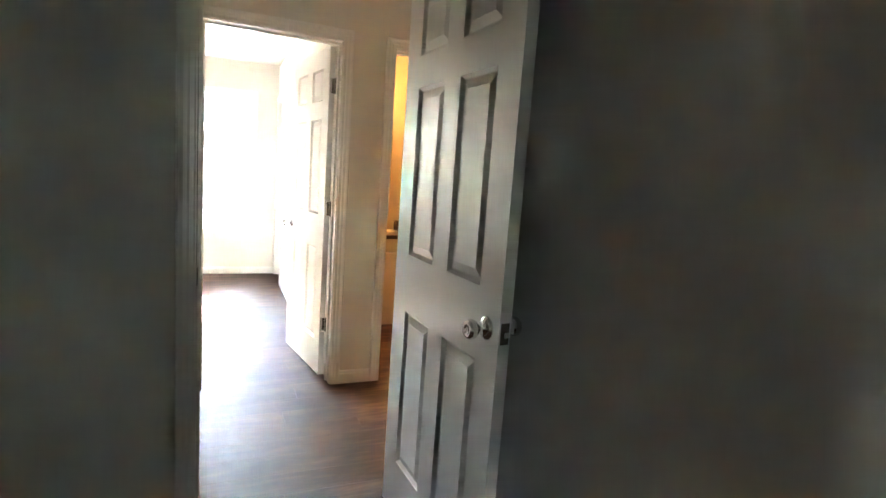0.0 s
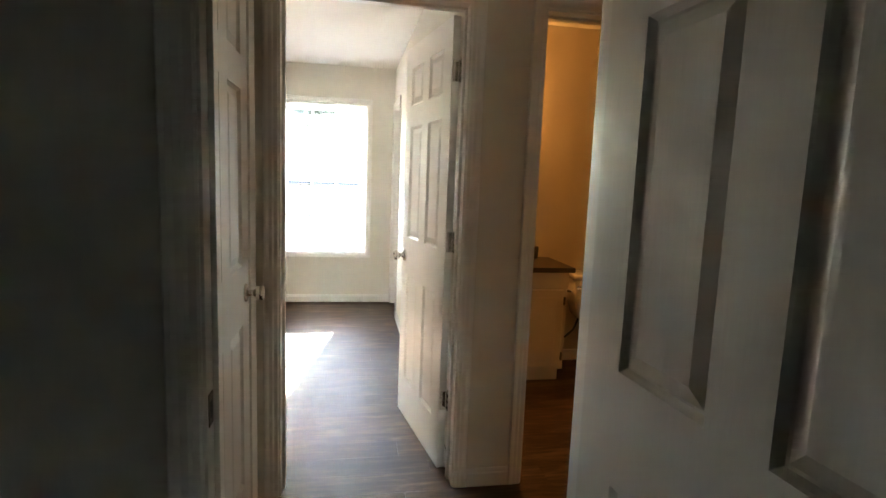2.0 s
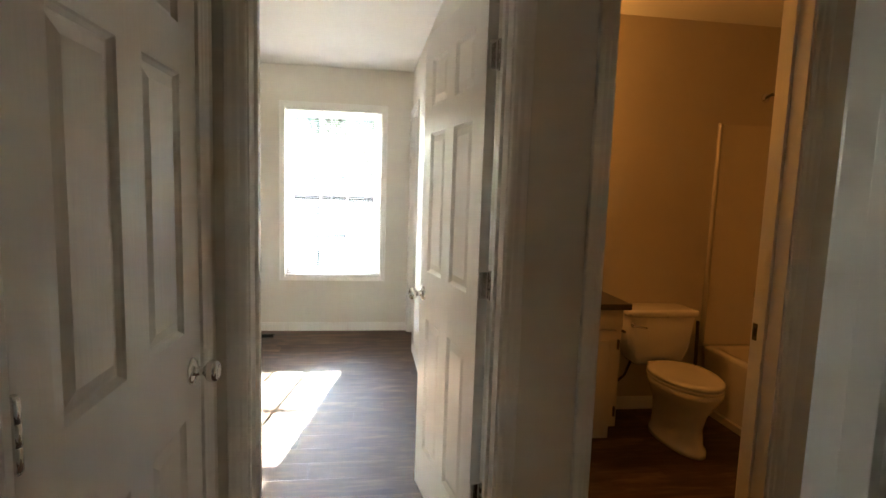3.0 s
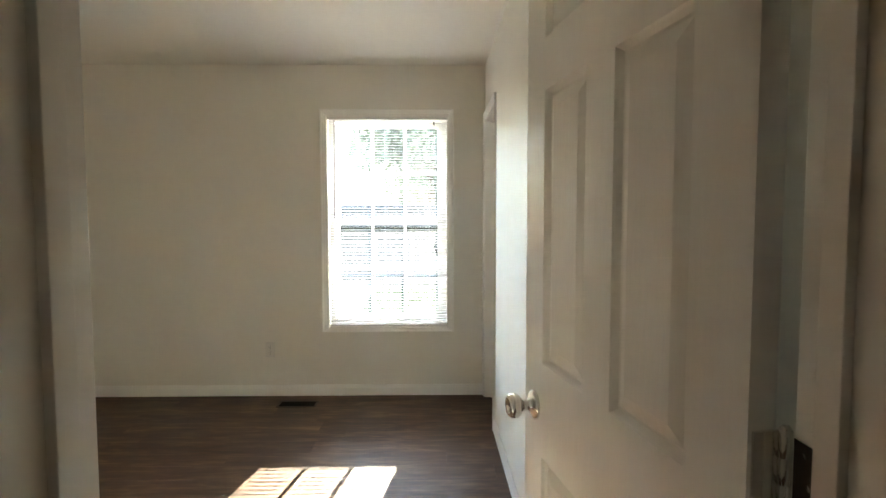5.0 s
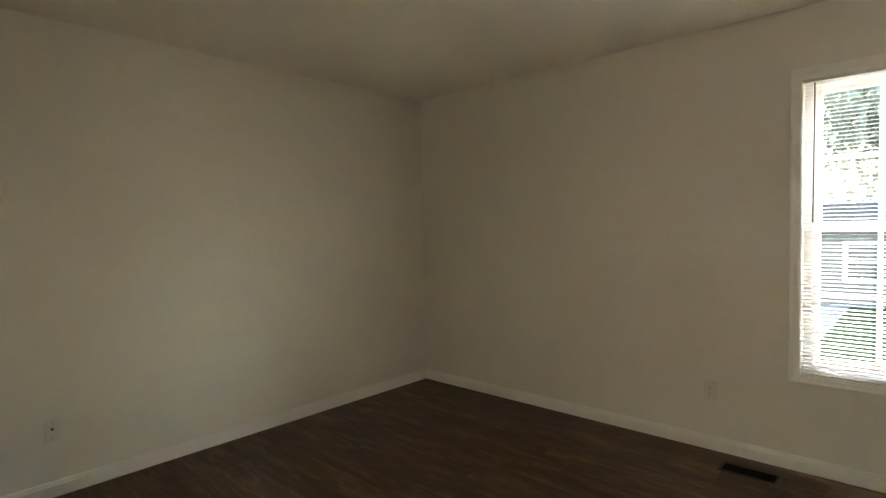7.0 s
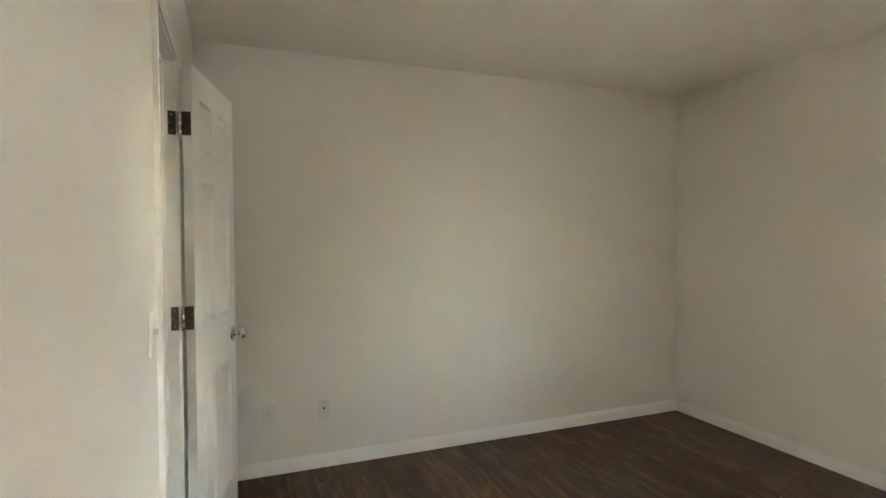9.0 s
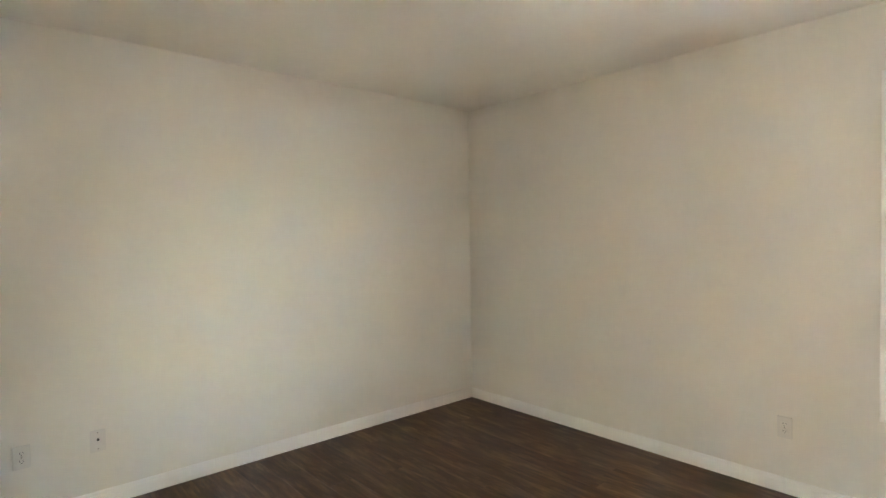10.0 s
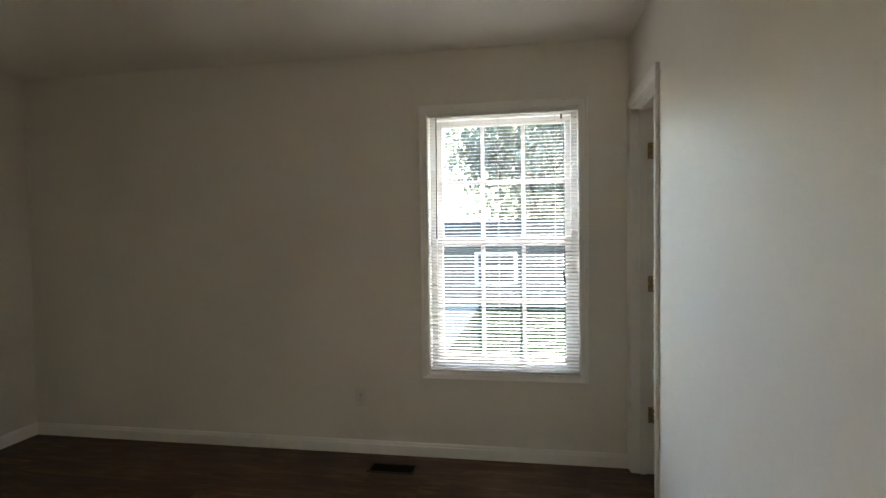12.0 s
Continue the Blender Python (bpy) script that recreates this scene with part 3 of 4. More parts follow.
# ---------------------------------------------------------------- mini blind
blind = thing("window_blind", "white vinyl mini blind lowered over the window, slats open", "blind")
BX0, BX1, BY = WX0 + 0.0035, WX1 - 0.0035, N + 0.018
part("headrail", box(BX0, BX1, BY - 0.013, BY + 0.013, WZ1 - 0.022, WZ1 - 0.002, 0.002), VINYL, blind)
SLATS, PITCH = 76, 0.0201
rng = random.Random(4)
tilt = radians(7)
sm = bpy.data.meshes.new("slat")
sb = bmesh.new()
cols = []
for q in range(5):
    u = -0.0125 + 0.025 * q / 4
    arch = 0.0016 * (1 - (u / 0.0125) ** 2)
    yy, zz = u * math.cos(tilt) - arch * math.sin(tilt), u * math.sin(tilt) + arch * math.cos(tilt)
    cols.append([(sb.verts.new((x, yy, zz)), sb.verts.new((x, yy + 0.0002, zz - 0.0005))) for x in (BX0, BX1)])
for a, b in zip(cols, cols[1:]):
    sb.faces.new((a[0][0], a[1][0], b[1][0], b[0][0]))
    sb.faces.new((a[0][1], b[0][1], b[1][1], a[1][1]))
sb.to_mesh(sm)
sb.free()
sm.materials.append(SLAT)
z = WZ1 - 0.031
for i in range(SLATS):
    o = new("slat", sm)
    o.parent = blind
    o.location = (0, BY + rng.uniform(-0.0006, 0.0006), z - i * PITCH + rng.uniform(-0.0008, 0.0008))
    o.rotation_euler = (rng.uniform(-0.03, 0.03), rng.uniform(-0.0006, 0.0006), 0)
low = z - SLATS * PITCH
part("bottom_rail", box(BX0, BX1, BY - 0.012, BY + 0.012, low - 0.001, low + 0.010, 0.003), VINYL, blind)
for x in (BX0 + 0.075, (BX0 + BX1) / 2 - 0.02, BX1 - 0.13):
    for dy in (-0.0125, 0.0125):
        part("ladder_cord", tube([(x, BY + dy, WZ1 - 0.035), (x, BY + dy, low)], 0.0007, 5), SLAT, blind)
part("tilt_wand", tube([(BX0 + 0.052, BY - 0.017, WZ1 - 0.030), (BX0 + 0.048, BY - 0.019, 1.335)], 0.0035, 8), WANDM, blind, "smoked plastic tilt wand")
part("cord_lock", box(-0.371, -0.361, BY - 0.022, BY - 0.014, 2.018, 2.045, 0.002), BLACK, blind)
part("lift_cord", tube([(-0.366, BY - 0.018, 2.02), (-0.352, BY - 0.019, 1.7), (-0.356, BY - 0.019, 1.4), (-0.365, BY - 0.019, 1.14)], 0.0011, 5), SLAT, blind)
part("cord_tassel", lathe([(0, 0), (0.0035, 0.001), (0.0075, 0.035), (0.007, 0.05), (0.003, 0.055), (0, 0.056)], pose(-0.345, BY - 0.021, 1.060, 0, -14, 0), 12), BLACK, blind, "dark plastic cord tassel", True)
part("cord_knot", lathe([(0, 0), (0.007, 0.004), (0.008, 0.012), (0.004, 0.02), (0, 0.021)], pose(-0.369, BY - 0.021, 1.118, 0, 40, 0), 10), BLACK, blind, "", True)

# ---------------------------------------------------------------- outlets, switch, register, ceiling light
def wall_plate(name, label, category, m, kind):
    """A 70 x 114 mm plate in the local x-z plane, facing -y."""
    t = thing(name, label, category, at=m)
    part("plate", box(-0.035, 0.035, -0.006, 0, -0.057, 0.057, 0.003), PLASTIC, t)
    if kind == "outlet":
        for dz in (-0.0195, 0.0195):
            r = part("receptacle", lathe([(0.0165, 0), (0.0165, 0.0015), (0, 0.0016)], pose(0, -0.006, dz, 90), 20), PLASTIC, t)
            # slots are not cut: black marks paint the shade inside them
            part("slot", box(-0.0075, -0.0052, -0.0079, -0.0074, dz - 0.002, dz + 0.006), BLACK, r)
            part("slot", box(0.0052, 0.0075, -0.0079, -0.0074, dz - 0.002, dz + 0.006), BLACK, r)
            part("slot", lathe([(0.0026, 0), (0, 0.0004)], pose(0, -0.0075, dz - 0.0085, 90), 10), BLACK, r)
        part("screw", lathe([(0.003, 0), (0, 0.001)], pose(0, -0.006, 0, 90), 10), CHROME, t)
    elif kind == "jack":
        part("jack", lathe([(0.0065, 0), (0.0065, 0.004), (0.0045, 0.009), (0, 0.0092)], pose(0, -0.006, 0.006, 90), 14), BLACK, t, "dark cable socket")
        for dz in (-0.042, 0.042):
            part("screw", lathe([(0.003, 0), (0, 0.001)], pose(0, -0.006, dz, 90), 10), CHROME, t)
    else:
        part("toggle", box(-0.005, 0.005, -0.018, -0.005, -0.006, 0.010, 0.002), PLASTIC, t)
        for dz in (-0.03, 0.03):
            part("screw", lathe([(0.003, 0), (0, 0.001)], pose(0, -0.006, dz, 90), 10), CHROME, t)
    return t


wall_plate("wall_outlet", "ivory duplex outlet low on the bedroom wall", "outlet", pose(W, 0.520, 0.350, 0, 0, 90), "outlet")
wall_plate("wall_outlet", "ivory duplex outlet beneath the window wall", "outlet", pose(-1.600, N, 0.350), "outlet")
wall_plate("cable_plate", "ivory cable wall plate with a dark socket", "wall plate", pose(W, 0.834, 0.348, 0, 0, 90), "jack")
wall_plate("light_switch", "ivory toggle light switch beside the closet door", "light switch", pose(-2.262, S, 1.135, 0, 0, 180), "switch")

reg = thing("floor_register", "dark bronze metal floor register set into the planks", "floor vent", at=pose(-1.350, 3.375, 0))
RL, RW = 0.140, 0.062
part("frame", box(-RL, RL, -RW, -RW + 0.014, 0, 0.005, 0.002), RIM, reg)
part("frame", box(-RL, RL, RW - 0.014, RW, 0, 0.005, 0.002), RIM, reg)
part("frame", box(-RL, -RL + 0.014, -RW + 0.014, RW - 0.014, 0, 0.005, 0.002), RIM, reg)
part("frame", box(RL - 0.014, RL, -RW + 0.014, RW - 0.014, 0, 0.005, 0.002), RIM, reg)
# solid near-black sheet stands in for the shade down the duct
part("well", box(-RL + 0.01, RL - 0.01, -RW + 0.01, RW - 0.01, -0.004, 0.0012), BRONZE, reg)
part("centre_bar", box(-RL + 0.014, RL - 0.014, -0.004, 0.004, 0.0015, 0.0045, 0.001), BRONZE, reg)
for i in range(21):
    x = -RL + 0.024 + i * (2 * RL - 0.048) / 20
    for y0, y1 in ((-RW + 0.014, -0.004), (0.004, RW - 0.014)):
        part("slat", box(x - 0.0022, x + 0.0022, y0, y1, 0.0015, 0.0042), BRONZE, reg)

LAMP_AT = pose(-1.96, 1.93, CEIL)
dome = thing("ceiling_light", "unlit frosted dome ceiling light with bronze finial", "ceiling light", at=LAMP_AT)
part("pan", lathe([(0, -0.001), (0.165, -0.001), (0.170, -0.005), (0.160, -0.012), (0.145, -0.013), (0, -0.013)]), BRONZE, dome, "dark bronze ceiling pan", True)
part("shade", lathe([(0.145, -0.0135), (0.150, -0.018), (0.140, -0.027), (0.110, -0.037), (0.065, -0.043), (0.0, -0.045)]), PORCELAIN, dome, "frosted white glass bowl", True)
part("finial", lathe([(0, -0.045), (0.016, -0.046), (0.017, -0.050), (0.008, -0.055), (0.010, -0.062), (0.011, -0.067), (0.006, -0.075), (0, -0.078)], seg=16), BRONZE, dome, "dark bronze finial", True)

# ---------------------------------------------------------------- bathroom
def ellipse(cx, cy, z, rx, ry, n=32, back=1.0):
    """A ring, longer towards -y; back squashes the part behind the centre."""
    return [Vector((cx + rx * math.cos(2 * math.pi * i / n), cy + ry * math.sin(2 * math.pi * i / n) * (back if math.sin(2 * math.pi * i / n) > 0 else 1), z)) for i in range(n)]


def rounded(cx, cy, z, hx, hy, r, n=6):
    pts = []
    for sx, sy, a0 in ((1, 1, 0), (-1, 1, 90), (-1, -1, 180), (1, -1, 270)):
        for k in range(n):
            a = radians(a0 + 90 * k / (n - 1))
            pts.append(Vector((cx + sx * (hx - r) + r * math.cos(a), cy + sy * (hy - r) + r * math.sin(a), z)))
    return pts


TX = 1.385
toilet = thing("toilet", "white two-piece toilet with the lid closed", "toilet", at=pose(TX, 0, 0))
base = [(0.0, 1.20, 0.115, 0.27, 0.75), (0.03, 1.20, 0.112, 0.265, 0.75), (0.05, 1.205, 0.100, 0.245, 0.75), (0.15, 1.20, 0.098, 0.225, 0.8), (0.24, 1.19, 0.115, 0.24, 0.8),
        (0.31, 1.175, 0.150, 0.265, 0.8), (0.36, 1.165, 0.176, 0.285, 0.75), (0.395, 1.165, 0.182, 0.292, 0.72)]
part("bowl", loft([ellipse(0, cy + 0.005, z * 0.92, rx * 0.96, ry * 0.99, 36, bk) for z, cy, rx, ry, bk in base]), PORCELAIN, toilet, "", True)
part("seat", loft([ellipse(0, 1.172, z - 0.033, 0.178 + d, 0.285 + d, 36, 0.72) for z, d in ((0.398, -0.004), (0.402, 0.002), (0.412, 0.002), (0.416, -0.004))]), PORCELAIN, toilet, "", True)
part("lid", loft([ellipse(0, 1.172, z - 0.033, 0.179 + d, 0.286 + d, 36, 0.72) for z, d in ((0.419, -0.004), (0.423, 0.001), (0.434, 0.0), (0.440, -0.010), (0.443, -0.040))]), PORCELAIN, toilet, "closed white lid", True)
for x in (-0.075, 0.075):
    part("hinge_cap", box(x - 0.02, x + 0.02, 1.345, 1.385, 0.364, 0.399, 0.006), PORCELAIN, toilet)
part("tank", loft([rounded(0, 1.50, z - 0.028, hx * 0.95, hy, 0.035) for z, hx, hy in ((0.385, 0.15, 0.075), (0.41, 0.175, 0.092), (0.50, 0.210, 0.100), (0.69, 0.232, 0.106))]), PORCELAIN, toilet, "", True)
part("tank_lid", loft([rounded(0, 1.497, z - 0.028, hx * 0.95, hy, 0.03) for z, hx, hy in ((0.692, 0.236, 0.110), (0.697, 0.244, 0.117), (0.722, 0.244, 0.117), (0.730, 0.239, 0.112), (0.733, 0.215, 0.095))]), PORCELAIN, toilet, "", True)
lever = part("flush_lever", tube([(-0.19, 1.402, 0.612), (-0.19, 1.378, 0.612), (-0.16, 1.372, 0.608), (-0.115, 1.372, 0.600)], 0.0065, 8), CHROME, toilet, "chrome flush lever", True)
part("lever_boss", lathe([(0.014, 0), (0.014, 0.006), (0.009, 0.010), (0, 0.011)], pose(-0.19, 1.402, 0.612, 90), 16), CHROME, lever)

hose = thing("water_supply", "dark braided supply hose with shut-off valve", "water hose")
part("hose", tube([(TX - 0.12, 1.52, 0.395), (TX - 0.13, 1.52, 0.34), (TX - 0.17, 1.50, 0.27), (TX - 0.23, 1.50, 0.22), (TX - 0.26, 1.53, 0.20), (TX - 0.25, 1.565, 0.185)], 0.008, 8), RUBBER, hose, "", True)
part("valve", lathe([(0.011, 0), (0.011, 0.05), (0.016, 0.052), (0.016, 0.062), (0, 0.063)], pose(TX - 0.25, BATH_N - 0.002, 0.185, 90), 14), DARKSTEEL, hose)
part("valve_handle", loft([ellipse(TX - 0.25, 1.545, zz, 0.020, 0.012, 16) for zz in (0.145, 0.150, 0.160, 0.164)]), DARKSTEEL, hose)
part("escutcheon", lathe([(0.03, 0), (0.028, 0.006), (0.012, 0.010)], pose(TX - 0.25, BATH_N, 0.185, 90), 18), CHROME, hose)

VX0, VX1, VY = BATH_W + 0.004, 1.005, 1.150
van = thing("vanity_cabinet", "painted cream vanity cabinet with a plain door", "vanity cabinet")
part("body", box(VX0, VX1, VY + 0.018, BATH_N - 0.002, 0.095, 0.765, 0.002), CABINET, van)
part("toe_kick", box(VX0, VX1 - 0.012, VY + 0.075, BATH_N - 0.004, 0, 0.094), CABINET, van)
part("face_frame", box(VX0, VX1, VY + 0.004, VY + 0.0175, 0.66, 0.765, 0.002), CABINET, van)
for a, b in ((VX0 + 0.02, VX0 + 0.40), (VX1 - 0.40, VX1 - 0.035)):
    d = part("cabinet_door", box(a, b, VY - 0.012, VY + 0.0172, 0.125, 0.648, 0.004), CABINET, van)
    part("raised_panel", box(a + 0.05, b - 0.05, VY - 0.017, VY - 0.0115, 0.175, 0.598, 0.003), CABINET, d)
    for z0 in (0.165, 0.545):
        hx = b + 0.002 if a > 0.5 else a - 0.014
        part("cabinet_hinge", box(hx, hx + 0.012, VY - 0.014, VY + 0.0025, z0, z0 + 0.055, 0.003), DARKSTEEL, d, "dark exposed hinge")
top = mesh_ob("countertop", box(BATH_W + 0.003, VX1 + 0.028, VY - 0.030, BATH_N - 0.002, 0.767, 0.800, 0.004), COUNTER)
tagged(top, "dark brown laminate vanity countertop", "countertop")
sink = thing("sink", "white drop-in oval sink in the vanity top", "sink", at=pose(0.58, 1.38, 0.801))
part("basin", loft([[Vector((rx * math.cos(a), ry * math.sin(a), z)) for a in [2 * math.pi * i / 32 for i in range(32)]] for rx, ry, z in ((0.24, 0.19, 0), (0.24, 0.19, 0.010), (0.225, 0.175, 0.014), (0.205, 0.155, 0.006), (0.19, 0.14, 0.002))]), PORCELAIN, sink, "", True)
tap = thing("faucet", "chrome basin faucet behind the sink", "faucet", at=pose(0.58, 1.56, 0.801))
part("base", box(-0.075, 0.075, -0.022, 0.022, 0, 0.018, 0.006), CHROME, tap)
part("spout", tube([(0, 0, 0.015), (0, -0.005, 0.07), (0, -0.04, 0.10), (0, -0.10, 0.085)], 0.011, 10), CHROME, tap, "", True)
for x in (-0.055, 0.055):
    part("handle", lathe([(0.012, 0.018), (0.018, 0.03), (0.02, 0.045), (0.012, 0.055), (0, 0.056)], pose(x, 0, 0), 14), CHROME, tap, "", True)
mir = mesh_ob("bath_mirror", box(0.20, 0.825, BATH_N - 0.007, BATH_N - 0.001, 0.90, 1.79, 0.001), mirror_mat)
tagged(mir, "frameless rectangular mirror over the vanity", "mirror")
cup = mesh_ob("cup", lathe([(0, 0), (0.026, 0), (0.028, 0.004), (0.031, 0.085), (0.0295, 0.085), (0.026, 0.008), (0, 0.007)], pose(0.895, 1.55, 0.8005)), COUNTER, smooth=True)
tagged(cup, "small dark brown cup on the vanity top", "cup")
BULB = bpy.data.materials.new("lit_bulb")
BULB.use_nodes = True
BULB.node_tree.nodes["Principled BSDF"].inputs["Emission Color"].default_value = (1.0, 0.42, 0.10, 1)
BULB.node_tree.nodes["Principled BSDF"].inputs["Emission Strength"].default_value = 0.54
vl = thing("vanity_light", "lit vanity light bar with round warm bulbs", "wall lamp")
part("bar", box(0.24, 0.76, BATH_N - 0.045, BATH_N - 0.001, 1.86, 1.97, 0.004), CHROME, vl)
for x in (0.32, 0.5, 0.68):
    b = part("socket", lathe([(0.022, 0), (0.022, 0.02), (0.014, 0.03)], pose(x, BATH_N - 0.045, 1.915, 90), 16), CHROME, vl)
    part("bulb", lathe([(0.0, 0.025), (0.016, 0.03), (0.036, 0.05), (0.047, 0.08), (0.036, 0.112), (0.016, 0.124), (0, 0.127)], pose(x, BATH_N - 0.045, 1.915, 90), 20), BULB, b, "glowing round bulb", True)

holder = thing("paper_holder", "chrome toilet paper holder fixed to the vanity side", "paper holder", at=pose(VX1, 1.30, 0.625))
for y in (-0.07, 0.07):
    part("post", tube([(-0.004, y, 0), (0.035, y, 0), (0.055, y, -0.008)], 0.008, 10), DARKSTEEL, holder, "", True)
part("roller", tube([(0.052, -0.07, -0.008), (0.052, 0.07, -0.008)], 0.006, 10), DARKSTEEL, holder)
pl = thing("plunger", "plunger with a dark wooden stick beside the toilet", "plunger", at=pose(1.715, 1.53, 0))
part("stick", tube([(0, 0, 0.07), (0.0, 0.02, 0.60)], 0.011, 10), COUNTER, pl)
part("cup", lathe([(0.062, 0), (0.064, 0.01), (0.055, 0.045), (0.030, 0.07), (0.016, 0.085), (0.013, 0.10), (0, 0.10)], seg=20), RUBBER, pl, "", True)

TUB0, TUB1 = 1.802, BATH_E - 0.004
tub = thing("bathtub", "cream acrylic bathtub along the wall", "bathtub")
ty0, ty1 = S + 0.006, BATH_N - 0.004
tcx, tcy, thx, thy = (TUB0 + TUB1) / 2, (ty0 + ty1) / 2, (TUB1 - TUB0) / 2, (ty1 - ty0) / 2
part("shell", loft([rounded(tcx, tcy, z, thx - d, thy - d, r) for z, d, r in ((0, 0.02, 0.02), (0.05, 0.018, 0.02), (0.36, 0.008, 0.025), (0.40, 0.0, 0.03), (0.418, 0.004, 0.03), (0.425, 0.02, 0.04),
      (0.425, 0.055, 0.08), (0.41, 0.075, 0.10), (0.20, 0.12, 0.14), (0.09, 0.16, 0.16), (0.075, 0.22, 0.12))]), SURROUND, tub, "", True)
part("drain", lathe([(0.03, 0), (0.028, 0.003), (0, 0.004)], pose(tcx, ty1 - 0.33, 0.0755), 18), CHROME, tub)
part("apron_skirt", box(TUB0 - 0.006, TUB0 + 0.018, ty0, ty1 - 0.002, 0, 0.045, 0.004), SURROUND, tub)
sur = thing("tub_surround", "cream acrylic tub surround panels on the alcove walls", "tub surround")
part("end_panel", box(1.807, BATH_E - 0.016, BATH_N - 0.014, BATH_N - 0.001, 0.426, 1.845, 0.004), SURROUND, sur)
part("edge_trim", loft([[Vector((1.78 + 0.026 * (0.5 + 0.5 * math.cos(a)), BATH_N - 0.002 - 0.022 * math.sin(a), z)) for a in [math.pi * k / 8 for k in range(9)]] for z in (0.428, 1.845, 1.850)]), SURROUND, sur, "", True)
part("side_panel", box(BATH_E - 0.015, BATH_E - 0.001, ty0, BATH_N - 0.015, 0.426, 1.845, 0.004), SURROUND, sur)
SX = 2.20
shower = thing("shower_head", "chrome shower head on a bent arm", "shower head")
part("arm", tube([(2.09, BATH_N, 2.02), (2.09, BATH_N - 0.06, 2.035), (2.09, BATH_N - 0.12, 2.01), (2.09, BATH_N - 0.15, 1.975)], 0.009, 10), DARKSTEEL, shower, "", True)
part("flange", lathe([(0.028, 0), (0.026, 0.006), (0.012, 0.012)], pose(2.09, BATH_N, 2.02, 90), 18), CHROME, shower)
part("head", lathe([(0.012, 0), (0.014, 0.015), (0.030, 0.045), (0.034, 0.055), (0.030, 0.058), (0, 0.058)], pose(2.09, BATH_N - 0.145, 1.982, 145), 20), DARKSTEEL, shower, "", True)
fit_ob = thing("tub_faucet", "chrome tub valve, spout and overflow plate", "tub faucet")
fy = BATH_N - 0.015
part("valve_plate", lathe([(0.068, 0), (0.066, 0.006), (0.035, 0.018), (0.030, 0.022)], pose(SX, fy, 0.765, 90), 28), CHROME, fit_ob, "", True)
part("valve_handle", lathe([(0.024, 0.020), (0.030, 0.03), (0.032, 0.05), (0.026, 0.064), (0, 0.066)], pose(SX, fy, 0.765, 90), 16), CHROME, fit_ob, "", True)
part("spout", tube([(SX, fy, 0.565), (SX, fy - 0.06, 0.565), (SX, fy - 0.11, 0.558), (SX, fy - 0.125, 0.54)], 0.022, 14), CHROME, fit_ob, "", True)
part("overflow_plate", lathe([(0.036, 0), (0.034, 0.006), (0, 0.009)], pose(SX, BATH_N - 0.078, 0.365, 98), 20), CHROME, fit_ob, "", True)

# ---------------------------------------------------------------- outdoors
GZ = -0.55
tagged(mesh_ob("ground", box(-400, 400, -400, 400, GZ - 1, GZ), GRASS), "sunlit lawn around the house", "ground", kind="structure")
tagged(mesh_ob("driveway", box(-9.0, -1.9, 5.4, 15.5, GZ + 0.004, GZ + 0.03, 0.01), CONCRETE), "pale concrete driveway in full sun", "driveway", kind="structure")


def outbuilding(m, label, w, d, h):
    t = thing("outbuilding", label, "shed", at=m)
    part("wall", box(-w / 2, w / 2, 0, d, 0, h), SIDING, t)
    for k in range(int(h / 0.2)):
        part("siding_board", box(-w / 2 - 0.01, w / 2 + 0.01, -0.02, -0.001, k * 0.2, k * 0.2 + 0.185), SIDING, t)
    o, r = 0.3, h + 0.5
    bm = bmesh.new()
    q = [[bm.verts.new(p) for p in ((x, -o, h), (x, d / 2, r), (x, d + o, h), (x, d + o, h - 0.12), (x, -o, h - 0.12))] for x in (-w / 2 - o, w / 2 + o)]
    for i in range(5):
        bm.faces.new((q[0][i], q[0][(i + 1) % 5], q[1][(i + 1) % 5], q[1][i]))
    bm.faces.new(q[0])
    bm.faces.new(q[1])
    part("roof", bm, SHINGLE, t)
    for x in (-w * 0.32, 0.0, w * 0.3):
        f = part("window", box(x - 0.55, x + 0.55, -0.06, -0.021, 0.55, 1.40, 0.01), VINYL, t)
        for z0, z1 in ((0.61, 0.95), (0.99, 1.34)):
            # black sheets instead of glass; the unlit inside is put into their colour
            part("pane", box(x - 0.47, x + 0.47, -0.068, -0.0605, z0, z1), BLACK, f)
    return t


outbuilding(pose(-1.5, 14.4, GZ, 0, 0, 2), "low grey sided outbuilding with dark shingle roof", 13.0, 4.0, 1.75)


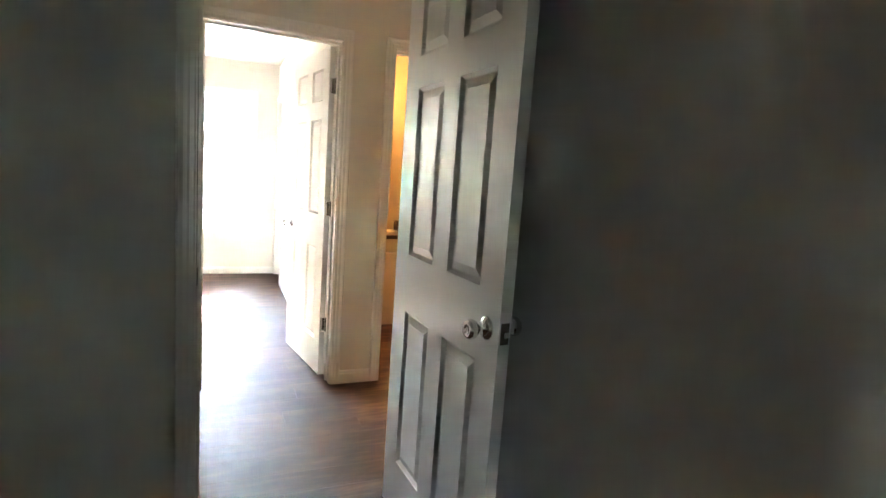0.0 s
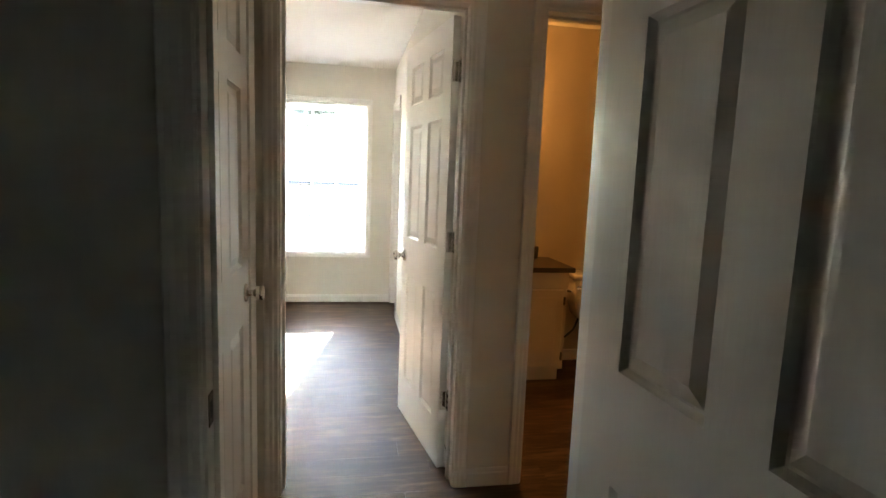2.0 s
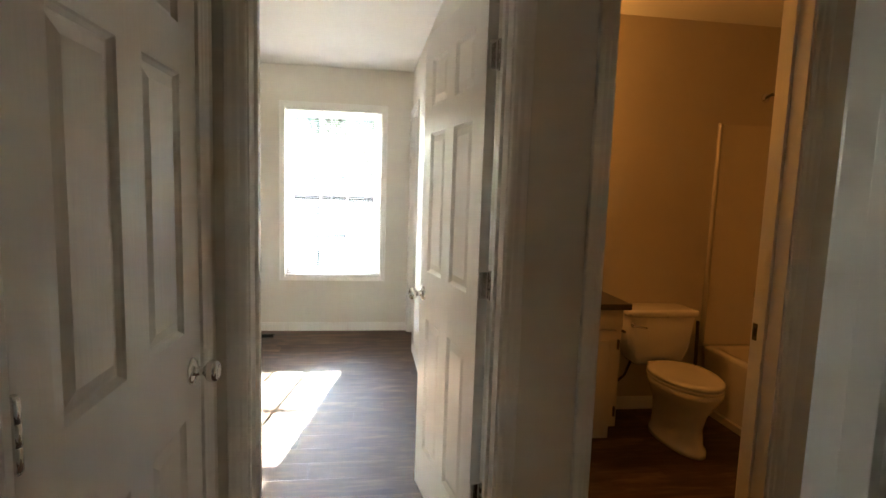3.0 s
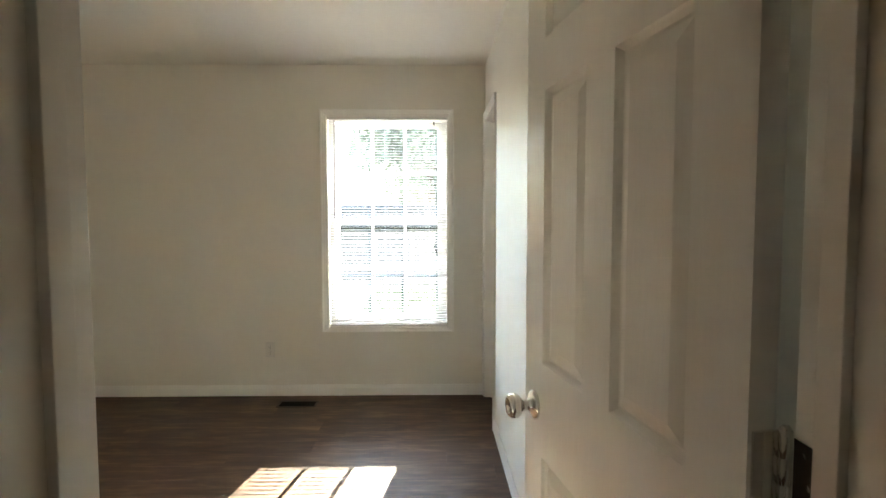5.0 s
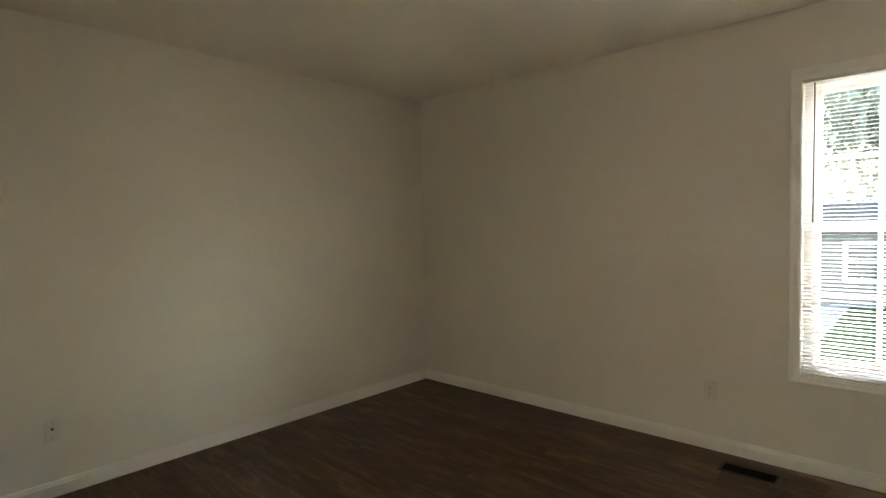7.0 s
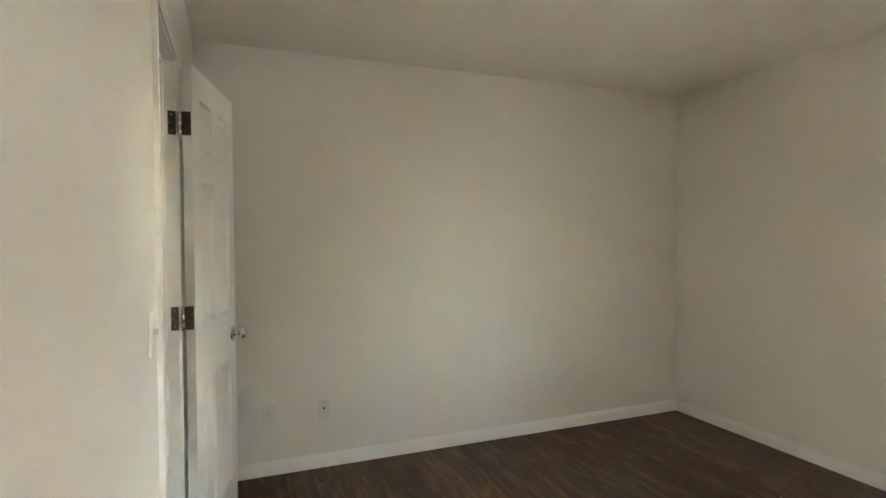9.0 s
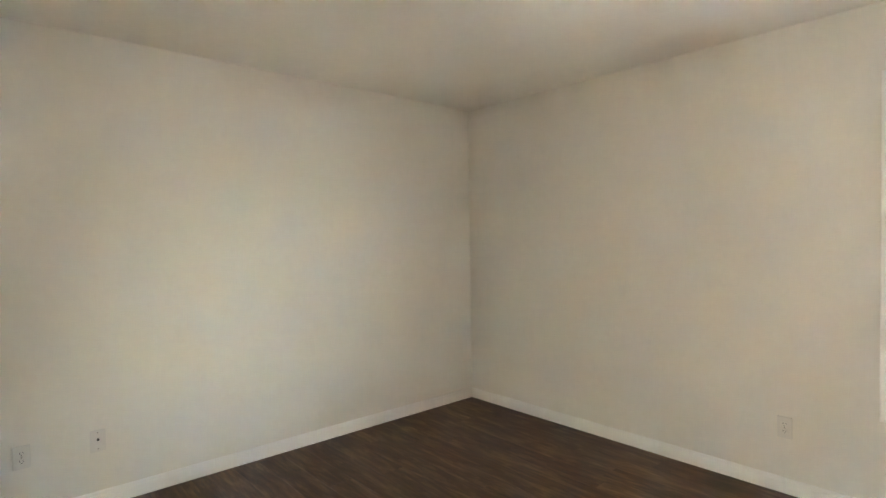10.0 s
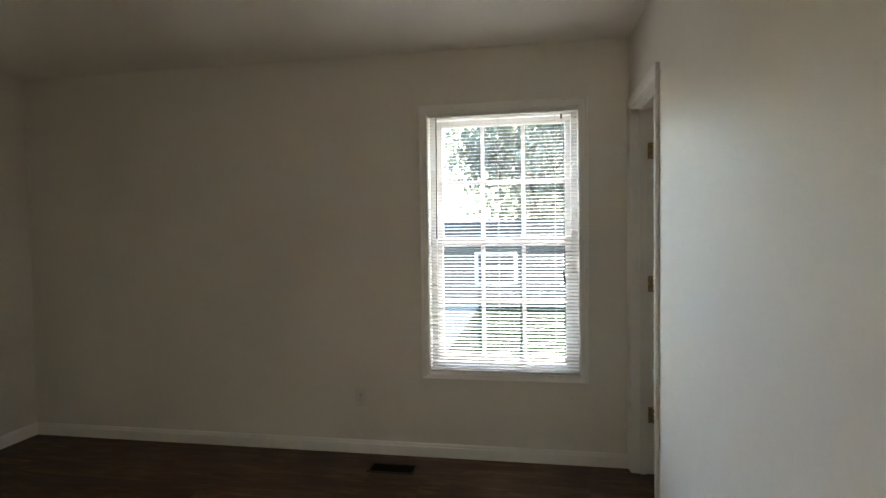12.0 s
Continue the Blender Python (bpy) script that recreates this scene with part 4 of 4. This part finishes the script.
def tree(m, label, h, crown_r, n, seed):
    rg = random.Random(seed)
    t = thing("tree", label, "tree", "trees across the lawn", at=m)
    part("trunk", loft([[Vector((r * math.cos(a) + bx, r * math.sin(a), z)) for a in [2 * math.pi * i / 10 for i in range(10)]] for z, r, bx in ((0, 0.26, 0), (0.3, 0.19, 0.01), (h * 0.3, 0.15, 0.05), (h * 0.6, 0.09, 0.0), (h * 0.85, 0.04, 0.06))]), BARK, t)
    tips = []
    for i in range(16):
        a, z0 = rg.uniform(0, 6.28), h * rg.uniform(0.08, 0.62)
        L = crown_r * rg.uniform(0.6, 1.0)
        p1 = Vector((math.cos(a) * L * 0.5, math.sin(a) * L * 0.5, z0 + L * 0.35))
        p2 = Vector((math.cos(a + 0.3) * L, math.sin(a + 0.3) * L, z0 + L * rg.uniform(0.4, 0.8)))
        part("limb", tube([(0.03, 0, z0), p1, p2], 0.035, 6), BARK, t)
        tips += [p1, p2, (p1 + p2) / 2]
    tips.append(Vector((0, 0, h * 0.92)))
    bm = bmesh.new()
    for i in range(n):
        c = rg.choice(tips)
        off = Vector((rg.gauss(0, 1), rg.gauss(0, 1), rg.gauss(0, 0.9))) * crown_r * 0.25
        p = c + off
        e = Euler((rg.uniform(0, 6.28), rg.uniform(0, 6.28), rg.uniform(0, 6.28))).to_matrix()
        s = rg.uniform(0.10, 0.20)
        quad = [bm.verts.new(p + e @ Vector(v)) for v in ((-s, 0, 0), (0, -s * 0.5, s * 0.15), (s, 0, 0), (0, s * 0.5, s * 0.15))]
        bm.faces.new(quad)
    part("crown", bm, LEAF, t)
    return t


tree(pose(-0.55, 20.3, GZ), "leafy green tree with low spreading limbs", 8.8, 3.0, 8500, 11)
tree(pose(3.6, 29.5, GZ), "leafy green tree with a broad crown", 8.6, 3.1, 6500, 1)
tree(pose(0.9, 31.0, GZ), "leafy green tree beyond the driveway", 8.8, 3.1, 6500, 2)
tree(pose(7.6, 31.0, GZ), "leafy green tree on the lawn", 9.0, 3.2, 5000, 3)
tree(pose(-9.6, 32.0, GZ), "leafy green tree beyond the driveway", 8.4, 3.0, 4600, 5)
tree(pose(-17.0, 34.0, GZ), "leafy green tree far off", 8.6, 3.1, 4000, 7)

# unseen trees at both sides, added to hold low sky light off the walls
tree(pose(-13.5, 15.0, GZ), "leafy green tree beyond the driveway", 8.2, 3.2, 4200, 13)
tree(pose(-14.5, 22.5, GZ), "leafy green tree beyond the driveway", 8.8, 3.3, 4200, 17)
tree(pose(9.5, 14.0, GZ), "leafy green tree on the lawn", 8.4, 3.2, 4200, 19)
tree(pose(13.0, 21.0, GZ), "leafy green tree on the lawn", 8.8, 3.3, 4200, 23)

# ---------------------------------------------------------------- floor planks
PW, PL = 0.152, 1.22
plank_cache = {}


def plank(x0, x1, y0, y1):
    L, Wd = round(x1 - x0, 4), round(y1 - y0, 4)
    if L < 0.02 or Wd < 0.01:
        return
    key = (L, Wd)
    if key not in plank_cache:
        me = bpy.data.meshes.new("plank")
        b = 0.0005
        top = [(b, b, 0), (L - b, b, 0), (L - b, Wd - b, 0), (b, Wd - b, 0)]
        mid = [(0.0003, 0.0003, -b), (L - 0.0003, 0.0003, -b), (L - 0.0003, Wd - 0.0003, -b), (0.0003, Wd - 0.0003, -b)]
        lowv = [(x, y, -0.0055) for x, y, _ in mid]
        faces = [(0, 1, 2, 3)] + [(k + 4, (k + 1) % 4 + 4, (k + 1) % 4, k) for k in range(4)] + [(k + 8, (k + 1) % 4 + 8, (k + 1) % 4 + 4, k + 4) for k in range(4)]
        me.from_pydata(top + mid + lowv, [], faces)
        me.materials.append(FLOOR)
        plank_cache[key] = me
    o = new("plank", plank_cache[key])
    o.parent = floor
    o.location = (x0, y0, 0)


zones = [(S, N, W, E), (HALL_N, S, ENTRY[0], ENTRY[1]), (HALL_N, S, BATHDOOR[0], BATHDOOR[1]), (HALL_N, S, CLOSET[0], CLOSET[1]),
         (S, BATH_N, BATH_W, TUB0 + 0.03), (HALL_S, HALL_N, HALL_W, HALL_E), (ROOM_N, HALL_S, ROOMDOOR[0], ROOMDOOR[1]), (ROOM_S, ROOM_N, ROOM_W, ROOM_E),
         (EASTDOOR[0], EASTDOOR[1], E, BATH_W)]
rg = random.Random(11)
low_y, high_y = min(q[0] for q in zones), max(q[1] for q in zones)
for r in range(math.floor(low_y / PW), math.ceil(high_y / PW)):
    y0, y1 = r * PW, (r + 1) * PW
    spans = sorted((q[2], q[3]) for q in zones if min(q[1], y1) - max(q[0], y0) > 0.001)
    runs = []
    for xa, xb in spans:
        if runs and xa <= runs[-1][1] + 0.001:
            runs[-1][1] = max(runs[-1][1], xb)
        else:
            runs.append([xa, xb])
    start = rg.uniform(0, PL)
    for xa, xb in runs:
        x = xa - ((xa - start) % PL)
        while x < xb:
            plank(max(x, xa), min(x + PL, xb), max(y0, low_y), min(y1, N + 0.06))
            x += PL
